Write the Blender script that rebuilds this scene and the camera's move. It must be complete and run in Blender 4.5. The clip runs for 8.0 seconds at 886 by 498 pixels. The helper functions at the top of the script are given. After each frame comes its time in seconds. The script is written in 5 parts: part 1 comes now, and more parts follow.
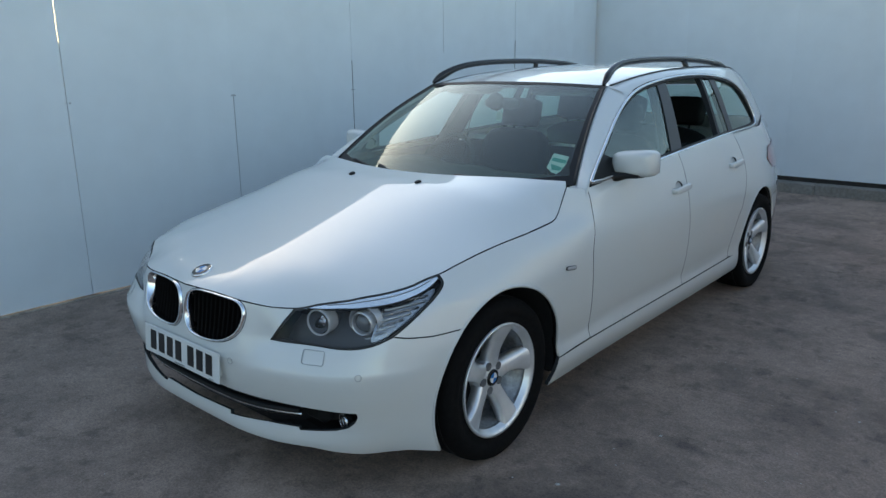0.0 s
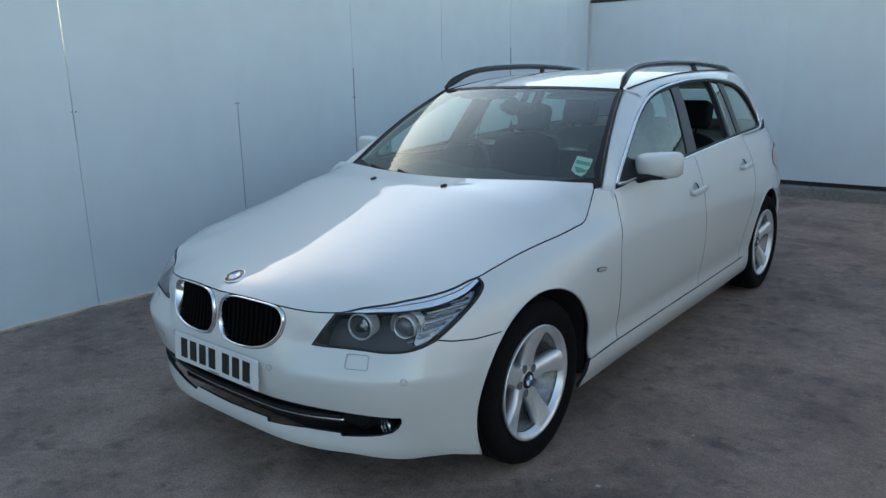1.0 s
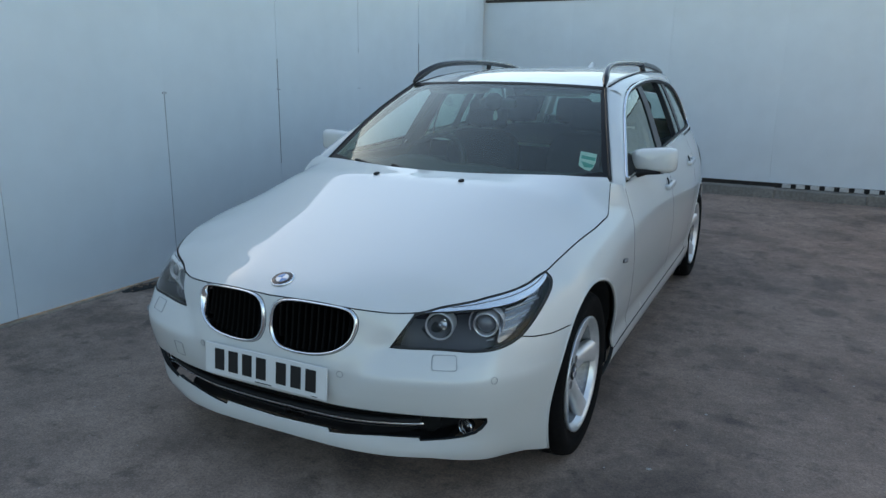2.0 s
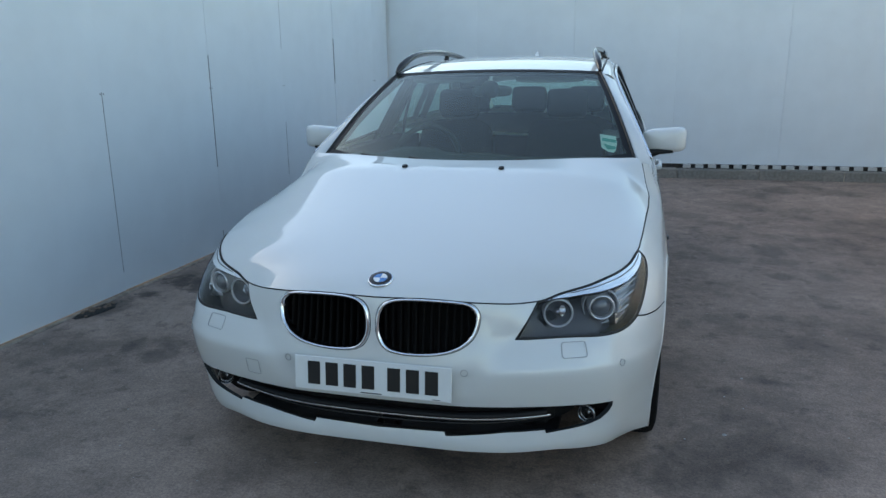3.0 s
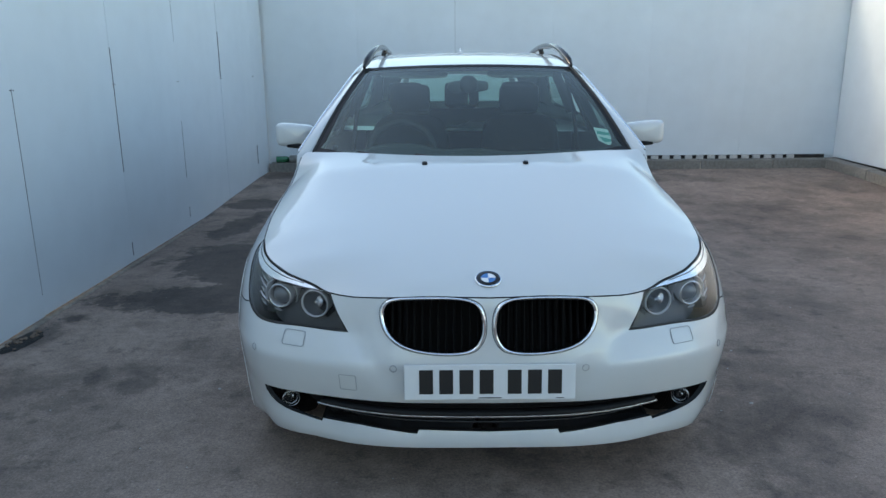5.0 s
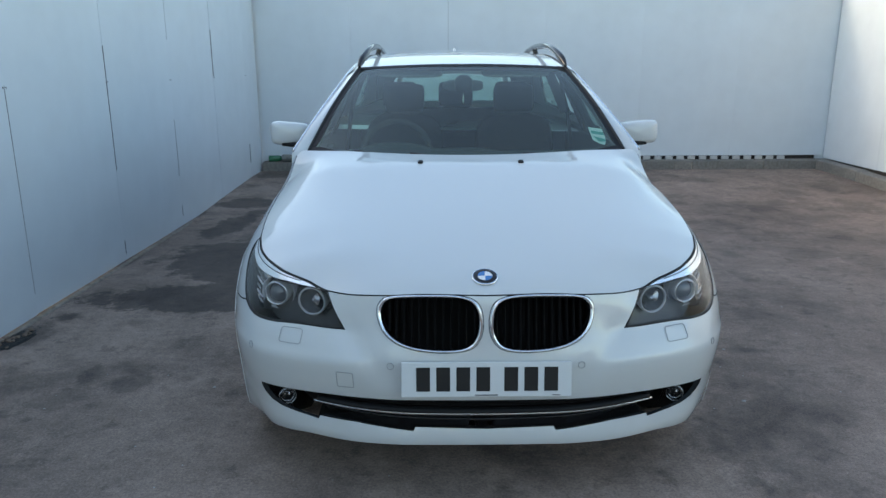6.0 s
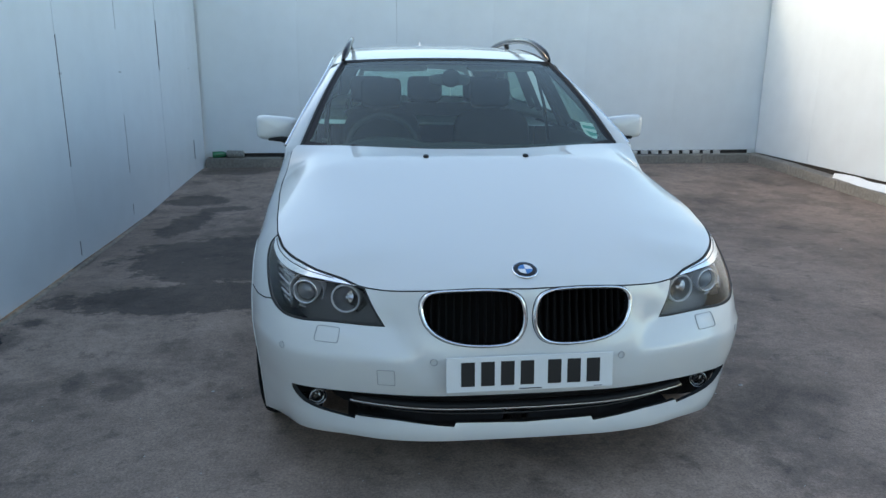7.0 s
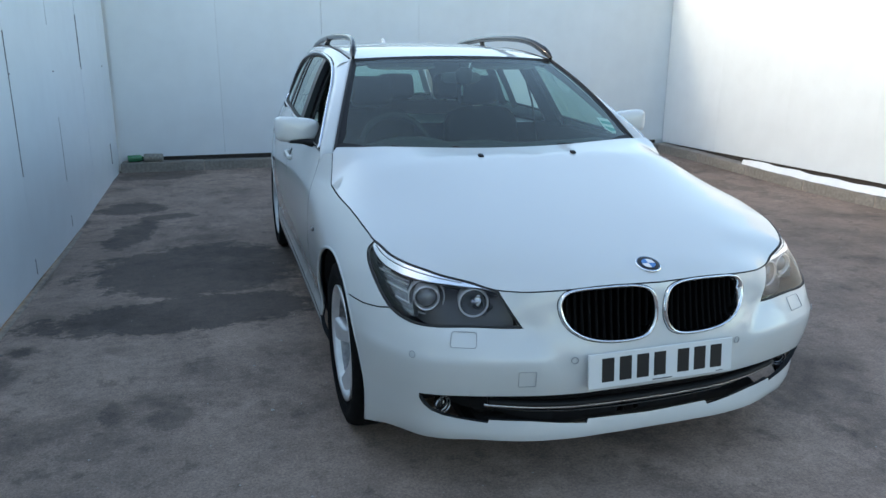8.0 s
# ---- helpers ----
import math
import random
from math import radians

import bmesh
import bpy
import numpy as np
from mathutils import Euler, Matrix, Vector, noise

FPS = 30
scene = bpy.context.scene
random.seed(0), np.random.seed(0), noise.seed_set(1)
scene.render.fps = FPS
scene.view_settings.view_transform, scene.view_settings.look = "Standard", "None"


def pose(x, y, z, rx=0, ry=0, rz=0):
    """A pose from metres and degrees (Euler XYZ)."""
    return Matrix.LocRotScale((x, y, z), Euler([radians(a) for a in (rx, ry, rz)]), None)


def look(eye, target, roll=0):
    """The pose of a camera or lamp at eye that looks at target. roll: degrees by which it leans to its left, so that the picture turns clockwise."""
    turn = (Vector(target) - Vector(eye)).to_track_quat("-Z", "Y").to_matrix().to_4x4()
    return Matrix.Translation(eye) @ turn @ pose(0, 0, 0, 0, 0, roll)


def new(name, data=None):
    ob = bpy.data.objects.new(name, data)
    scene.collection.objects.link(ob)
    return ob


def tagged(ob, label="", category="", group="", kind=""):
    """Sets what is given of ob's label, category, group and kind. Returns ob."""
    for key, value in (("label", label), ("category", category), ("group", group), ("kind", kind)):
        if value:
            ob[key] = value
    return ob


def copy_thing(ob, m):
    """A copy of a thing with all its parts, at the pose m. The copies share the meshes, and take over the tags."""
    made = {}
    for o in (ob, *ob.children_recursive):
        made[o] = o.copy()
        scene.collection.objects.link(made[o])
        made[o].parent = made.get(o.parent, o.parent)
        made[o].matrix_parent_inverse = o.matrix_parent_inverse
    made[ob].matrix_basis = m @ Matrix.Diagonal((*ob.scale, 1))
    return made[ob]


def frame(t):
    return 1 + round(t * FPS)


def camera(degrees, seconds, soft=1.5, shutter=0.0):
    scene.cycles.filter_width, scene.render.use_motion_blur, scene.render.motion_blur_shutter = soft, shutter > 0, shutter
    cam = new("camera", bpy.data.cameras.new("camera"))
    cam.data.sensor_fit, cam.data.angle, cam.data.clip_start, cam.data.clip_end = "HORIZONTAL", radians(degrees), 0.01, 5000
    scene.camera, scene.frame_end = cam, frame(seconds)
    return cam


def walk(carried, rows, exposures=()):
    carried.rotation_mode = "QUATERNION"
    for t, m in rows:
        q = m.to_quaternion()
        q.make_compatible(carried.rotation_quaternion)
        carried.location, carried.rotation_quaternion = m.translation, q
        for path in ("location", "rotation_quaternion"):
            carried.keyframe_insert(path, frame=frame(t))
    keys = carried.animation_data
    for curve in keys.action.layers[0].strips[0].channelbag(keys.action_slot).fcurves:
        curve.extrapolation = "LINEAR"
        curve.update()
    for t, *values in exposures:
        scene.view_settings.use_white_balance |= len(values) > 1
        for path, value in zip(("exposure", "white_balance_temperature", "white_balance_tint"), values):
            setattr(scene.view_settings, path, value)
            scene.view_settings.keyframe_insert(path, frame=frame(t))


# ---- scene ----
import collections

from mathutils import geometry

cam = camera(63.2, 8.0)
PATH = [
    (0, (2.39, -2.072, 1.498), (1.121, -0.607, 1.002), -0.6),
    (0.5, (2.368, -2.076, 1.485), (1.102, -0.605, 0.999), -0.8),
    (1, (2.228, -2.202, 1.474), (0.998, -0.697, 1.003), -1.0),
    (1.2, (2.122, -2.269, 1.484), (0.936, -0.732, 1.001), -0.8),
    (2.3, (1.335, -2.673, 1.448), (0.588, -0.88, 0.972), 0.4),
    (2.5, (1.201, -2.715, 1.44), (0.515, -0.899, 0.96), -0.2),
    (3, (0.757, -2.786, 1.405), (0.263, -0.909, 0.923), -0.8),
    (3.5, (0.384, -2.839, 1.406), (0.078, -0.924, 0.917), -0.7),
    (4, (0.057, -2.842, 1.398), (-0.083, -0.909, 0.904), -1.9),
    (4.5, (-0.098, -2.828, 1.401), (-0.144, -0.89, 0.907), -1.1),
    (6, (-0.15, -2.843, 1.397), (-0.132, -0.905, 0.903), -0.2),
    (6.5, (-0.222, -2.826, 1.389), (-0.161, -0.89, 0.892), 0.5),
    (7, (-0.509, -2.803, 1.386), (-0.279, -0.881, 0.882), 0.4),
    (7.5, (-0.846, -2.714, 1.375), (-0.452, -0.821, 0.864), -0.2),
    (8, (-1.284, -2.615, 1.397), (-0.709, -0.769, 0.882), 0.2),
]
walk(cam, [(t, look(eye, target, roll)) for t, eye, target, roll in PATH], [(0, 1.23, 7450, 8), (1.2, 1.24, 7450, 8), (4.5, 1.57, 7500, 9), (6.5, 1.59, 7550, 9), (8, 1.74, 7400, 9)])

# ---- world, sun
world = bpy.data.worlds.new("sky")
world.use_nodes = True
scene.world = world
_nt = world.node_tree
_sky = _nt.nodes.new("ShaderNodeTexSky")
_sky.sky_type = 'NISHITA'
_sky.sun_disc = False
SUN_ELEV, SUN_TURN = 21.5, 283.0
_sky.sun_elevation, _sky.sun_rotation = radians(SUN_ELEV), radians(SUN_TURN)
_sky.air_density, _sky.dust_density, _sky.ozone_density = 1.2, 1.3, 2.4
_nt.links.new(_sky.outputs[0], _nt.nodes["Background"].inputs[0])
_nt.nodes["Background"].inputs[1].default_value = 0.15
sun = new("sun", bpy.data.lights.new("sun", 'SUN'))
sun.data.energy, sun.data.angle, sun.data.color = 0.235, radians(6), (1.0, 0.92, 0.82)
_d = Vector((math.sin(radians(SUN_TURN)) * math.cos(radians(SUN_ELEV)), math.cos(radians(SUN_TURN)) * math.cos(radians(SUN_ELEV)), math.sin(radians(SUN_ELEV))))
sun.matrix_world = look(_d * 30, (0, 0, 0))


# ---- materials
def material(name, colour=(.5, .5, .5), rough=.5, metal=0.0, coat=0.0, grain=None, spots=None, bump=None, spec=.5, coat_ior=1.5):
    """A principled material; grain and spots are (size, amount), bump is (size, height)."""
    m = bpy.data.materials.new(name)
    m.use_nodes = True
    nt, p = m.node_tree, m.node_tree.nodes["Principled BSDF"]
    p.inputs["Base Color"].default_value = (*colour, 1)
    p.inputs["Roughness"].default_value, p.inputs["Metallic"].default_value = rough, metal
    p.inputs["Coat Weight"].default_value, p.inputs["Coat Roughness"].default_value = coat, .02
    p.inputs["Specular IOR Level"].default_value = spec
    p.inputs["Coat IOR"].default_value = coat_ior
    co = nt.nodes.new("ShaderNodeTexCoord")
    last = None
    for layer in (grain, spots):
        if not layer:
            continue
        size, amount = layer
        n = nt.nodes.new("ShaderNodeTexNoise")
        n.inputs["Scale"].default_value, n.inputs["Detail"].default_value = 1 / size, 6
        nt.links.new(co.outputs["Object"], n.inputs["Vector"])
        r = nt.nodes.new("ShaderNodeMapRange")
        r.inputs["From Min"].default_value, r.inputs["From Max"].default_value = .3, .7
        r.inputs["To Min"].default_value, r.inputs["To Max"].default_value = 1 - amount, 1 + amount
        nt.links.new(n.outputs["Fac"], r.inputs["Value"])
        if last is None:
            last = r.outputs[0]
        else:
            k = nt.nodes.new("ShaderNodeMath")
            k.operation = 'MULTIPLY'
            nt.links.new(last, k.inputs[0])
            nt.links.new(r.outputs[0], k.inputs[1])
            last = k.outputs[0]
    if last is not None:
        v = nt.nodes.new("ShaderNodeVectorMath")
        v.operation = 'SCALE'
        v.inputs[0].default_value = colour
        nt.links.new(last, v.inputs["Scale"])
        nt.links.new(v.outputs[0], p.inputs["Base Color"])
    if bump:
        n = nt.nodes.new("ShaderNodeTexNoise")
        n.inputs["Scale"].default_value, n.inputs["Detail"].default_value = 1 / bump[0], 5
        nt.links.new(co.outputs["Object"], n.inputs["Vector"])
        b = nt.nodes.new("ShaderNodeBump")
        b.inputs["Distance"].default_value, b.inputs["Strength"].default_value = bump[1], 1
        nt.links.new(n.outputs["Fac"], b.inputs["Height"])
        nt.links.new(b.outputs[0], p.inputs["Normal"])
    return m


def glass(name, tint, base=.08, rough=0.0, film=0.0, shine=(.90, 1.0, .97)):
    """A thin pane: tinted and clear, with gloss that grows from base towards grazing and a film of dust."""
    m = bpy.data.materials.new(name)
    m.use_nodes = True
    nt = m.node_tree
    nt.nodes.remove(nt.nodes["Principled BSDF"])
    t, g, x, f, k, r = [nt.nodes.new(n) for n in ("ShaderNodeBsdfTransparent", "ShaderNodeBsdfGlossy", "ShaderNodeMixShader", "ShaderNodeLayerWeight", "ShaderNodeMath", "ShaderNodeMapRange")]
    t.inputs[0].default_value = (*tint, 1)
    g.inputs["Roughness"].default_value = rough
    g.inputs["Color"].default_value = (*shine, 1)
    f.inputs["Blend"].default_value = .5
    k.operation = 'POWER'
    k.inputs[1].default_value = 3.9
    r.inputs["To Min"].default_value, r.inputs["To Max"].default_value = base, 1.0
    nt.links.new(f.outputs["Facing"], k.inputs[0])
    nt.links.new(k.outputs[0], r.inputs["Value"])
    nt.links.new(r.outputs[0], x.inputs[0])
    nt.links.new(t.outputs[0], x.inputs[1])
    nt.links.new(g.outputs[0], x.inputs[2])
    out = x
    if film:
        d, n, w, out = [nt.nodes.new(n) for n in ("ShaderNodeBsdfDiffuse", "ShaderNodeTexNoise", "ShaderNodeMapRange", "ShaderNodeMixShader")]
        d.inputs[0].default_value = (.50, .47, .40, 1)
        n.inputs["Scale"].default_value = 3.0
        n.inputs["Detail"].default_value = 5.0
        w.inputs["From Min"].default_value, w.inputs["From Max"].default_value = .3, .7
        w.inputs["To Min"].default_value, w.inputs["To Max"].default_value = film * .7, film * 1.3
        nt.links.new(n.outputs[0], w.inputs["Value"])
        nt.links.new(w.outputs[0], out.inputs[0])
        nt.links.new(x.outputs[0], out.inputs[1])
        nt.links.new(d.outputs[0], out.inputs[2])
    nt.links.new(out.outputs[0], nt.nodes["Material Output"].inputs[0])
    return m


PAINT = material("white_paint", (.575, .584, .570), .30, 0, 1.0, spots=(.9, .015), spec=.3, coat_ior=1.62)
BLACK = material("black_plastic", (.010, .010, .0105), .5, bump=(.004, .0003), spec=.22)
GLOSS_BLACK = material("gloss_black", (.008, .008, .009), .12)
RUBBER = material("tyre_rubber", (.0065, .006, .006), .9, grain=(.02, .25), bump=(.003, .0005), spec=.1)
SEAL = material("rubber_seal", (.012, .012, .012), .6)
CHROME = material("chrome", (.75, .76, .78), .09, 1.0, bump=(.2, .0004))
SATIN = material("satin_silver", (.55, .57, .60), .25, 1.0, grain=(.05, .04))
ALLOY = material("alloy_silver", (.72, .73, .74), .30, .65, .5, grain=(.04, .06), spots=(.15, .06))
DARK_METAL = material("dark_iron", (.06, .055, .05), .5, .7, grain=(.01, .3))
LINER = material("wheel_liner", (.005, .005, .005), .9, grain=(.05, .3))
CABIN = material("charcoal_trim", (.018, .0185, .019), .75, grain=(.01, .15), bump=(.002, .0003))
CLOTH = material("black_leather", (.009, .0088, .0085), .75, grain=(.03, .2), bump=(.006, .0006), spec=.2)
HEADLINER = material("grey_headliner", (.15, .15, .146), .9, grain=(.01, .1))
LAMP_BODY = material("lamp_housing_grey", (.040, .0385, .040), .35, .1, grain=(.02, .1))
LAMP_CHROME = material("lamp_reflector", (.70, .71, .73), .12, 1.0)
PLATE = material("plate_white", (.66, .67, .66), .35, 0, .5, grain=(.05, .02))
INK = material("black_ink", (.01, .01, .01), .4)
BLUE = material("badge_blue", (.02, .16, .42), .2, 0, 1)
WHITE_ENAMEL = material("badge_white", (.75, .75, .75), .2, 0, 1)
GREEN_PRINT = material("sticker_green", (.08, .33, .30), .5, grain=(.01, .2))
PAPER = material("sticker_white", (.68, .70, .70), .5)
RED_LENS = material("red_lamp", (.45, .03, .02), .15, 0, 1)
BROW = material("brow_silver", (.84, .86, .88), .22, .75, .6, grain=(.05, .03))
RING = material("ring_grey", (.52, .52, .53), .25, .3, .8)
SLAT = material("grille_black", (.0055, .0052, .0052), .75, spec=.07)
LINE = material("shut_line", (.30, .31, .315), .7)
FOG_BOWL = material("fog_bowl", (.05, .05, .052), .25, .5)
FRIT = material("black_frit", (.008, .008, .009), .5, spec=.3)
# near-black that paints gap shade on the panels' turned-in edges
EDGE_SHADE = material("panel_edge_shade", (.03, .032, .034), .8, spec=.1)
POD = material("dark_grey_plastic", (.05, .05, .052), .5)
SCREEN = glass("screen_glass", (.62, .82, .72), .07, film=.038)
SIDE_GLASS = glass("side_glass", (.56, .72, .67), .07, film=.02)
CLEAR = glass("lamp_cover", (.95, .95, .95), .022, shine=(1, .97, .97))
GLASS_LENS = material("projector_glass", (.10, .105, .115), .08, .0, 1.0)
JOINT = material("joint_grey", (.22, .23, .24), .8, grain=(.05, .3))
BARREL = material("rim_barrel_grey", (.20, .20, .205), .36, .7, grain=(.02, .3))
BOLT_GREY = material("bolt_recess_grey", (.13, .13, .133), .6, .3, grain=(.006, .3))
REFLECTOR = material("indicator_reflector", (.33, .335, .34), .2, .85, grain=(.012, .25))
# ---- body surfaces
def pchip(xs, ys):
    """A smooth curve through the keys that never overshoots."""
    x, y = np.array(xs, float), np.array(ys, float)
    h, d = np.diff(x), np.diff(y) / np.diff(x)
    m = np.zeros_like(y)
    for i in range(1, len(x) - 1):
        if d[i - 1] * d[i] > 0:
            w1, w2 = 2 * h[i] + h[i - 1], h[i] + 2 * h[i - 1]
            m[i] = (w1 + w2) / (w1 / d[i - 1] + w2 / d[i])
    m[0], m[-1] = d[0], d[-1]

    def f(q):
        q = np.clip(np.asarray(q, float), x[0], x[-1])
        i = np.clip(np.searchsorted(x, q) - 1, 0, len(x) - 2)
        t = (q - x[i]) / h[i]
        return ((1 + 2 * t) * (1 - t) ** 2 * y[i] + t * (1 - t) ** 2 * h[i] * m[i]
                + t * t * (3 - 2 * t) * y[i + 1] + t * t * (t - 1) * h[i] * m[i + 1])
    return f


def spline(points, n=24, closed=False):
    """A Catmull-Rom curve through the points, n steps to a span."""
    p = np.array(points, float)
    k, out = len(p), []
    for i in range(k if closed else k - 1):
        a, b, c, d = [p[j % k] if closed else p[min(max(j, 0), k - 1)] for j in (i - 1, i, i + 1, i + 2)]
        for t in np.arange(n) / n:
            out.append(0.5 * (2 * b + (c - a) * t + (2 * a - 5 * b + 4 * c - d) * t * t + (3 * b - a - 3 * c + d) * t ** 3))
    if not closed:
        out.append(p[-1])
    return np.array(out)


# the body's outline in plan at half height, from the middle of the nose to the middle of the tail
PLAN = spline([(0, -.803), (.15, -.802), (.30, -.796), (.45, -.770), (.60, -.722), (.70, -.672), (.775, -.606), (.838, -.50),
               (.884, -.36), (.911, -.2), (.923, 0), (.926, .5), (.925, 1.4), (.925, 2.4), (.906, 3.0), (.845, 3.42), (.745, 3.76),
               (.61, 3.92), (.4, 4.01), (0, 4.02)], 16)
PLAN_S = np.concatenate([[0], np.cumsum(np.linalg.norm(np.diff(PLAN, axis=0), axis=1))])
PLAN_N = np.gradient(PLAN, axis=0)
PLAN_N = np.stack([PLAN_N[:, 1], -PLAN_N[:, 0]], 1)
PLAN_N /= np.linalg.norm(PLAN_N, axis=1)[:, None]
S_END = PLAN_S[-1]


def s_at(x=None, y=None):
    """The run along the outline at which it has this x (nose only) or this y (side)."""
    if y is None:
        i = np.argmax(PLAN[:, 0] >= x)
        return float(np.interp(x, PLAN[:i + 1, 0], PLAN_S[:i + 1]))
    k = len(PLAN) - 1
    return float(np.interp(y, PLAN[:k, 1], PLAN_S[:k]))


# how far the skin stands inside that outline, by height, at stations along the run
Z_KEYS = [.15, .20, .25, .30, .36, .42, .50, .56, .60, .65, .70, .76, .80, .84, .88, .95, 1.02, 1.10]
NOSE = [
    (0.0, [-.10, -.042, -.028, -.041, -.028, -.010, 0, -.008, -.014, -.020, -.027, -.05, -.08, -.11, -.14, -.2, -.26, -.32]),
    (s_at(x=.25), [-.10, -.042, -.028, -.041, -.028, -.010, 0, -.014, -.026, -.038, -.048, -.07, -.10, -.13, -.16, -.22, -.28, -.34]),
    (s_at(x=.42), [-.10, -.046, -.031, -.043, -.030, -.012, 0, -.019, -.039, -.055, -.068, -.09, -.12, -.15, -.18, -.24, -.30, -.36]),
    (s_at(x=.62), [-.12, -.065, -.045, -.048, -0.03, -0.012, 0, -0.016, -0.045, -0.075, -0.11, -0.16, -0.19, -0.215, -0.24, -0.29, -0.33, -0.37]),
    (s_at(y=-.56), [-0.115, -0.066, -0.048, -0.038, -0.026, -0.012, -0.003, -0.01, -0.024, -0.05, -0.085, -0.14, -0.17, -0.2, -0.23, -0.28, -0.32, -0.36]),
]
WING = [
    (s_at(y=-.30), [-0.026, -0.02, -0.015, -0.012, -0.008, -0.003, 0, -0.002, -0.01, -0.025, -0.045, -0.084, -0.122, -0.16, -0.19, -0.24, -0.28, -0.32]),
    (s_at(y=-.15), [-.045, -.032, -.022, -.014, -.008, -.002, 0, 0, -.002, -.010, -.028, -.064, -.098, -.135, -.17, -.22, -.26, -.30]),
    (s_at(y=0), [-0.06, -0.04, -0.026, -0.016, -0.008, -0.002, 0, 0.002, 0.002, -0.002, -0.016, -0.046, -0.075, -0.112, -0.148, -0.2, -0.24, -0.28]),
    (s_at(y=.45), [-.06, -.040, -.020, -.014, -.026, -.016, -.005, -.002, 0, 0, -.004, -.014, -.028, -.054, -.090, -.125, -.16, -.21]),
    (s_at(y=.75), [-.07, -.040, -.020, -.014, -.026, -.016, -.006, -.002, 0, 0, -.003, -.010, -.018, -.030, -.046, -.072, -.104, -.15]),
]
FLANK = [
    (s_at(y=1.4), [-.07, -.040, -.020, -.014, -.026, -.016, -.006, -.002, 0, 0, -.002, -.008, -.014, -.022, -.032, -.054, -.084, -.13]),
    (s_at(y=2.3), [-.07, -.040, -.020, -.014, -.026, -.016, -.006, -.002, 0, 0, -.002, -.008, -.014, -.022, -.030, -.050, -.078, -.12]),
    (s_at(y=2.9), [-.07, -.040, -.026, -.016, -.008, -.002, 0, .002, .002, 0, -.004, -.010, -.016, -.024, -.034, -.056, -.086, -.13]),
    (s_at(y=3.5), [-.10, -.06, -.04, -.02, -.012, -.004, 0, 0, -.004, -.01, -.018, -.028, -.036, -.046, -.058, -.084, -.116, -.16]),
    (S_END, [-.14, -.08, -.05, -.03, -.015, -.004, 0, 0, -.01, -.03, -.05, -.06, -.07, -.08, -.09, -.12, -.16, -.21]),
]
SKIN = NOSE + WING + FLANK
_rows = [pchip(Z_KEYS, r) for _, r in SKIN]
_zs = np.linspace(.15, 1.10, 191)
_ss = np.linspace(0, S_END, 700)
_tab = np.array([pchip([k for k, _ in SKIN], [f(z) for f in _rows])(_ss) for z in _zs])
_shelf = np.clip((_zs - .522) / .022, 0, 1) * np.clip((.66 - _zs) / .08, 0, 1)
_span = np.clip((_ss - .36) / .10, 0, 1) * np.clip((1.20 - _ss) / .25, 0, 1)
_tab -= .009 * _shelf[:, None] * _span[None]
# soft valley from the lamp's inner corner down to the plate
_along = np.clip(((_ss[None] - .30) * .14 + (_zs[:, None] - .47) * .13) / (.14 ** 2 + .13 ** 2), 0, 1)
_away = np.hypot(_ss[None] - .30 - .14 * _along, _zs[:, None] - .47 - .13 * _along)
_tab -= .0075 * np.exp(-(_away / .036) ** 2)
for _ in range(3):
    _tab[:, 1:-1] = (_tab[:, :-2] + 2 * _tab[:, 1:-1] + _tab[:, 2:]) / 4
    _tab[1:-1] = (_tab[:-2] + 2 * _tab[1:-1] + _tab[2:]) / 4


def wrap(s, z):
    """A point of the body's skin; s below 0 is the other side."""
    s, z = np.asarray(s, float), np.asarray(z, float)
    a = np.abs(s)
    fi, fj = np.clip((z - .15) / .005, 0, 189.999), np.clip(a / S_END * 699, 0, 698.999)
    i, j = fi.astype(int), fj.astype(int)
    u, v = fi - i, fj - j
    off = (_tab[i, j] * (1 - u) + _tab[i + 1, j] * u) * (1 - v) + (_tab[i, j + 1] * (1 - u) + _tab[i + 1, j + 1] * u) * v
    x = np.interp(a, PLAN_S, PLAN[:, 0]) + np.interp(a, PLAN_S, PLAN_N[:, 0]) * off
    y = np.interp(a, PLAN_S, PLAN[:, 1]) + np.interp(a, PLAN_S, PLAN_N[:, 1]) * off
    return np.stack([np.where(s < 0, -x, x), y, z], -1)
ROOF_Z = pchip([1.20, 1.30, 1.45, 1.70, 2.1, 2.6, 3.1, 3.45, 3.65, 3.85], [1.394, 1.408, 1.430, 1.460, 1.488, 1.498, 1.488, 1.453, 1.412, 1.34])
ROOF_IN = pchip([0, 1.3, 2.0, 2.6, 3.0, 3.2, 3.48, 3.7, 3.9], [0, 0, 0, -.010, -.036, -.074, -.132, -.185, -.235])


def upper(y, q):
    """The glasshouse: q runs from the belt (0) over the roof's edge (0.6) to the middle of the roof (1); q below 0 mirrors."""
    y, q = np.asarray(y, float), np.asarray(q, float)
    a, zc = np.abs(q), ROOF_Z(y)
    x = np.interp(a, _uq, _ux) + ROOF_IN(y) * np.minimum(1, (1 - a) / .4)
    low, top = np.interp(a, _uq, _ul), np.interp(a, _uq, _ut)
    z = .98 + (zc - .98) * low - top
    return np.stack([np.where(q < 0, -x, x), y, z], -1)


_uq = np.linspace(0, 1, 201)
_uk = [0, .14, .28, .42, .52, .60, .66, .74, .86, 1.0]
_ux = pchip(_uk, [.850, .803, .750, .692, .645, .600, .555, .46, .26, 0])(_uq)
_ul = pchip(_uk, [0, .22, .46, .70, .855, .985, 1.0, 1.0, 1.0, 1.0])(_uq)
_ut = pchip(_uk, [0, 0, 0, 0, .002, .028, .022, .014, .004, 0])(_uq)


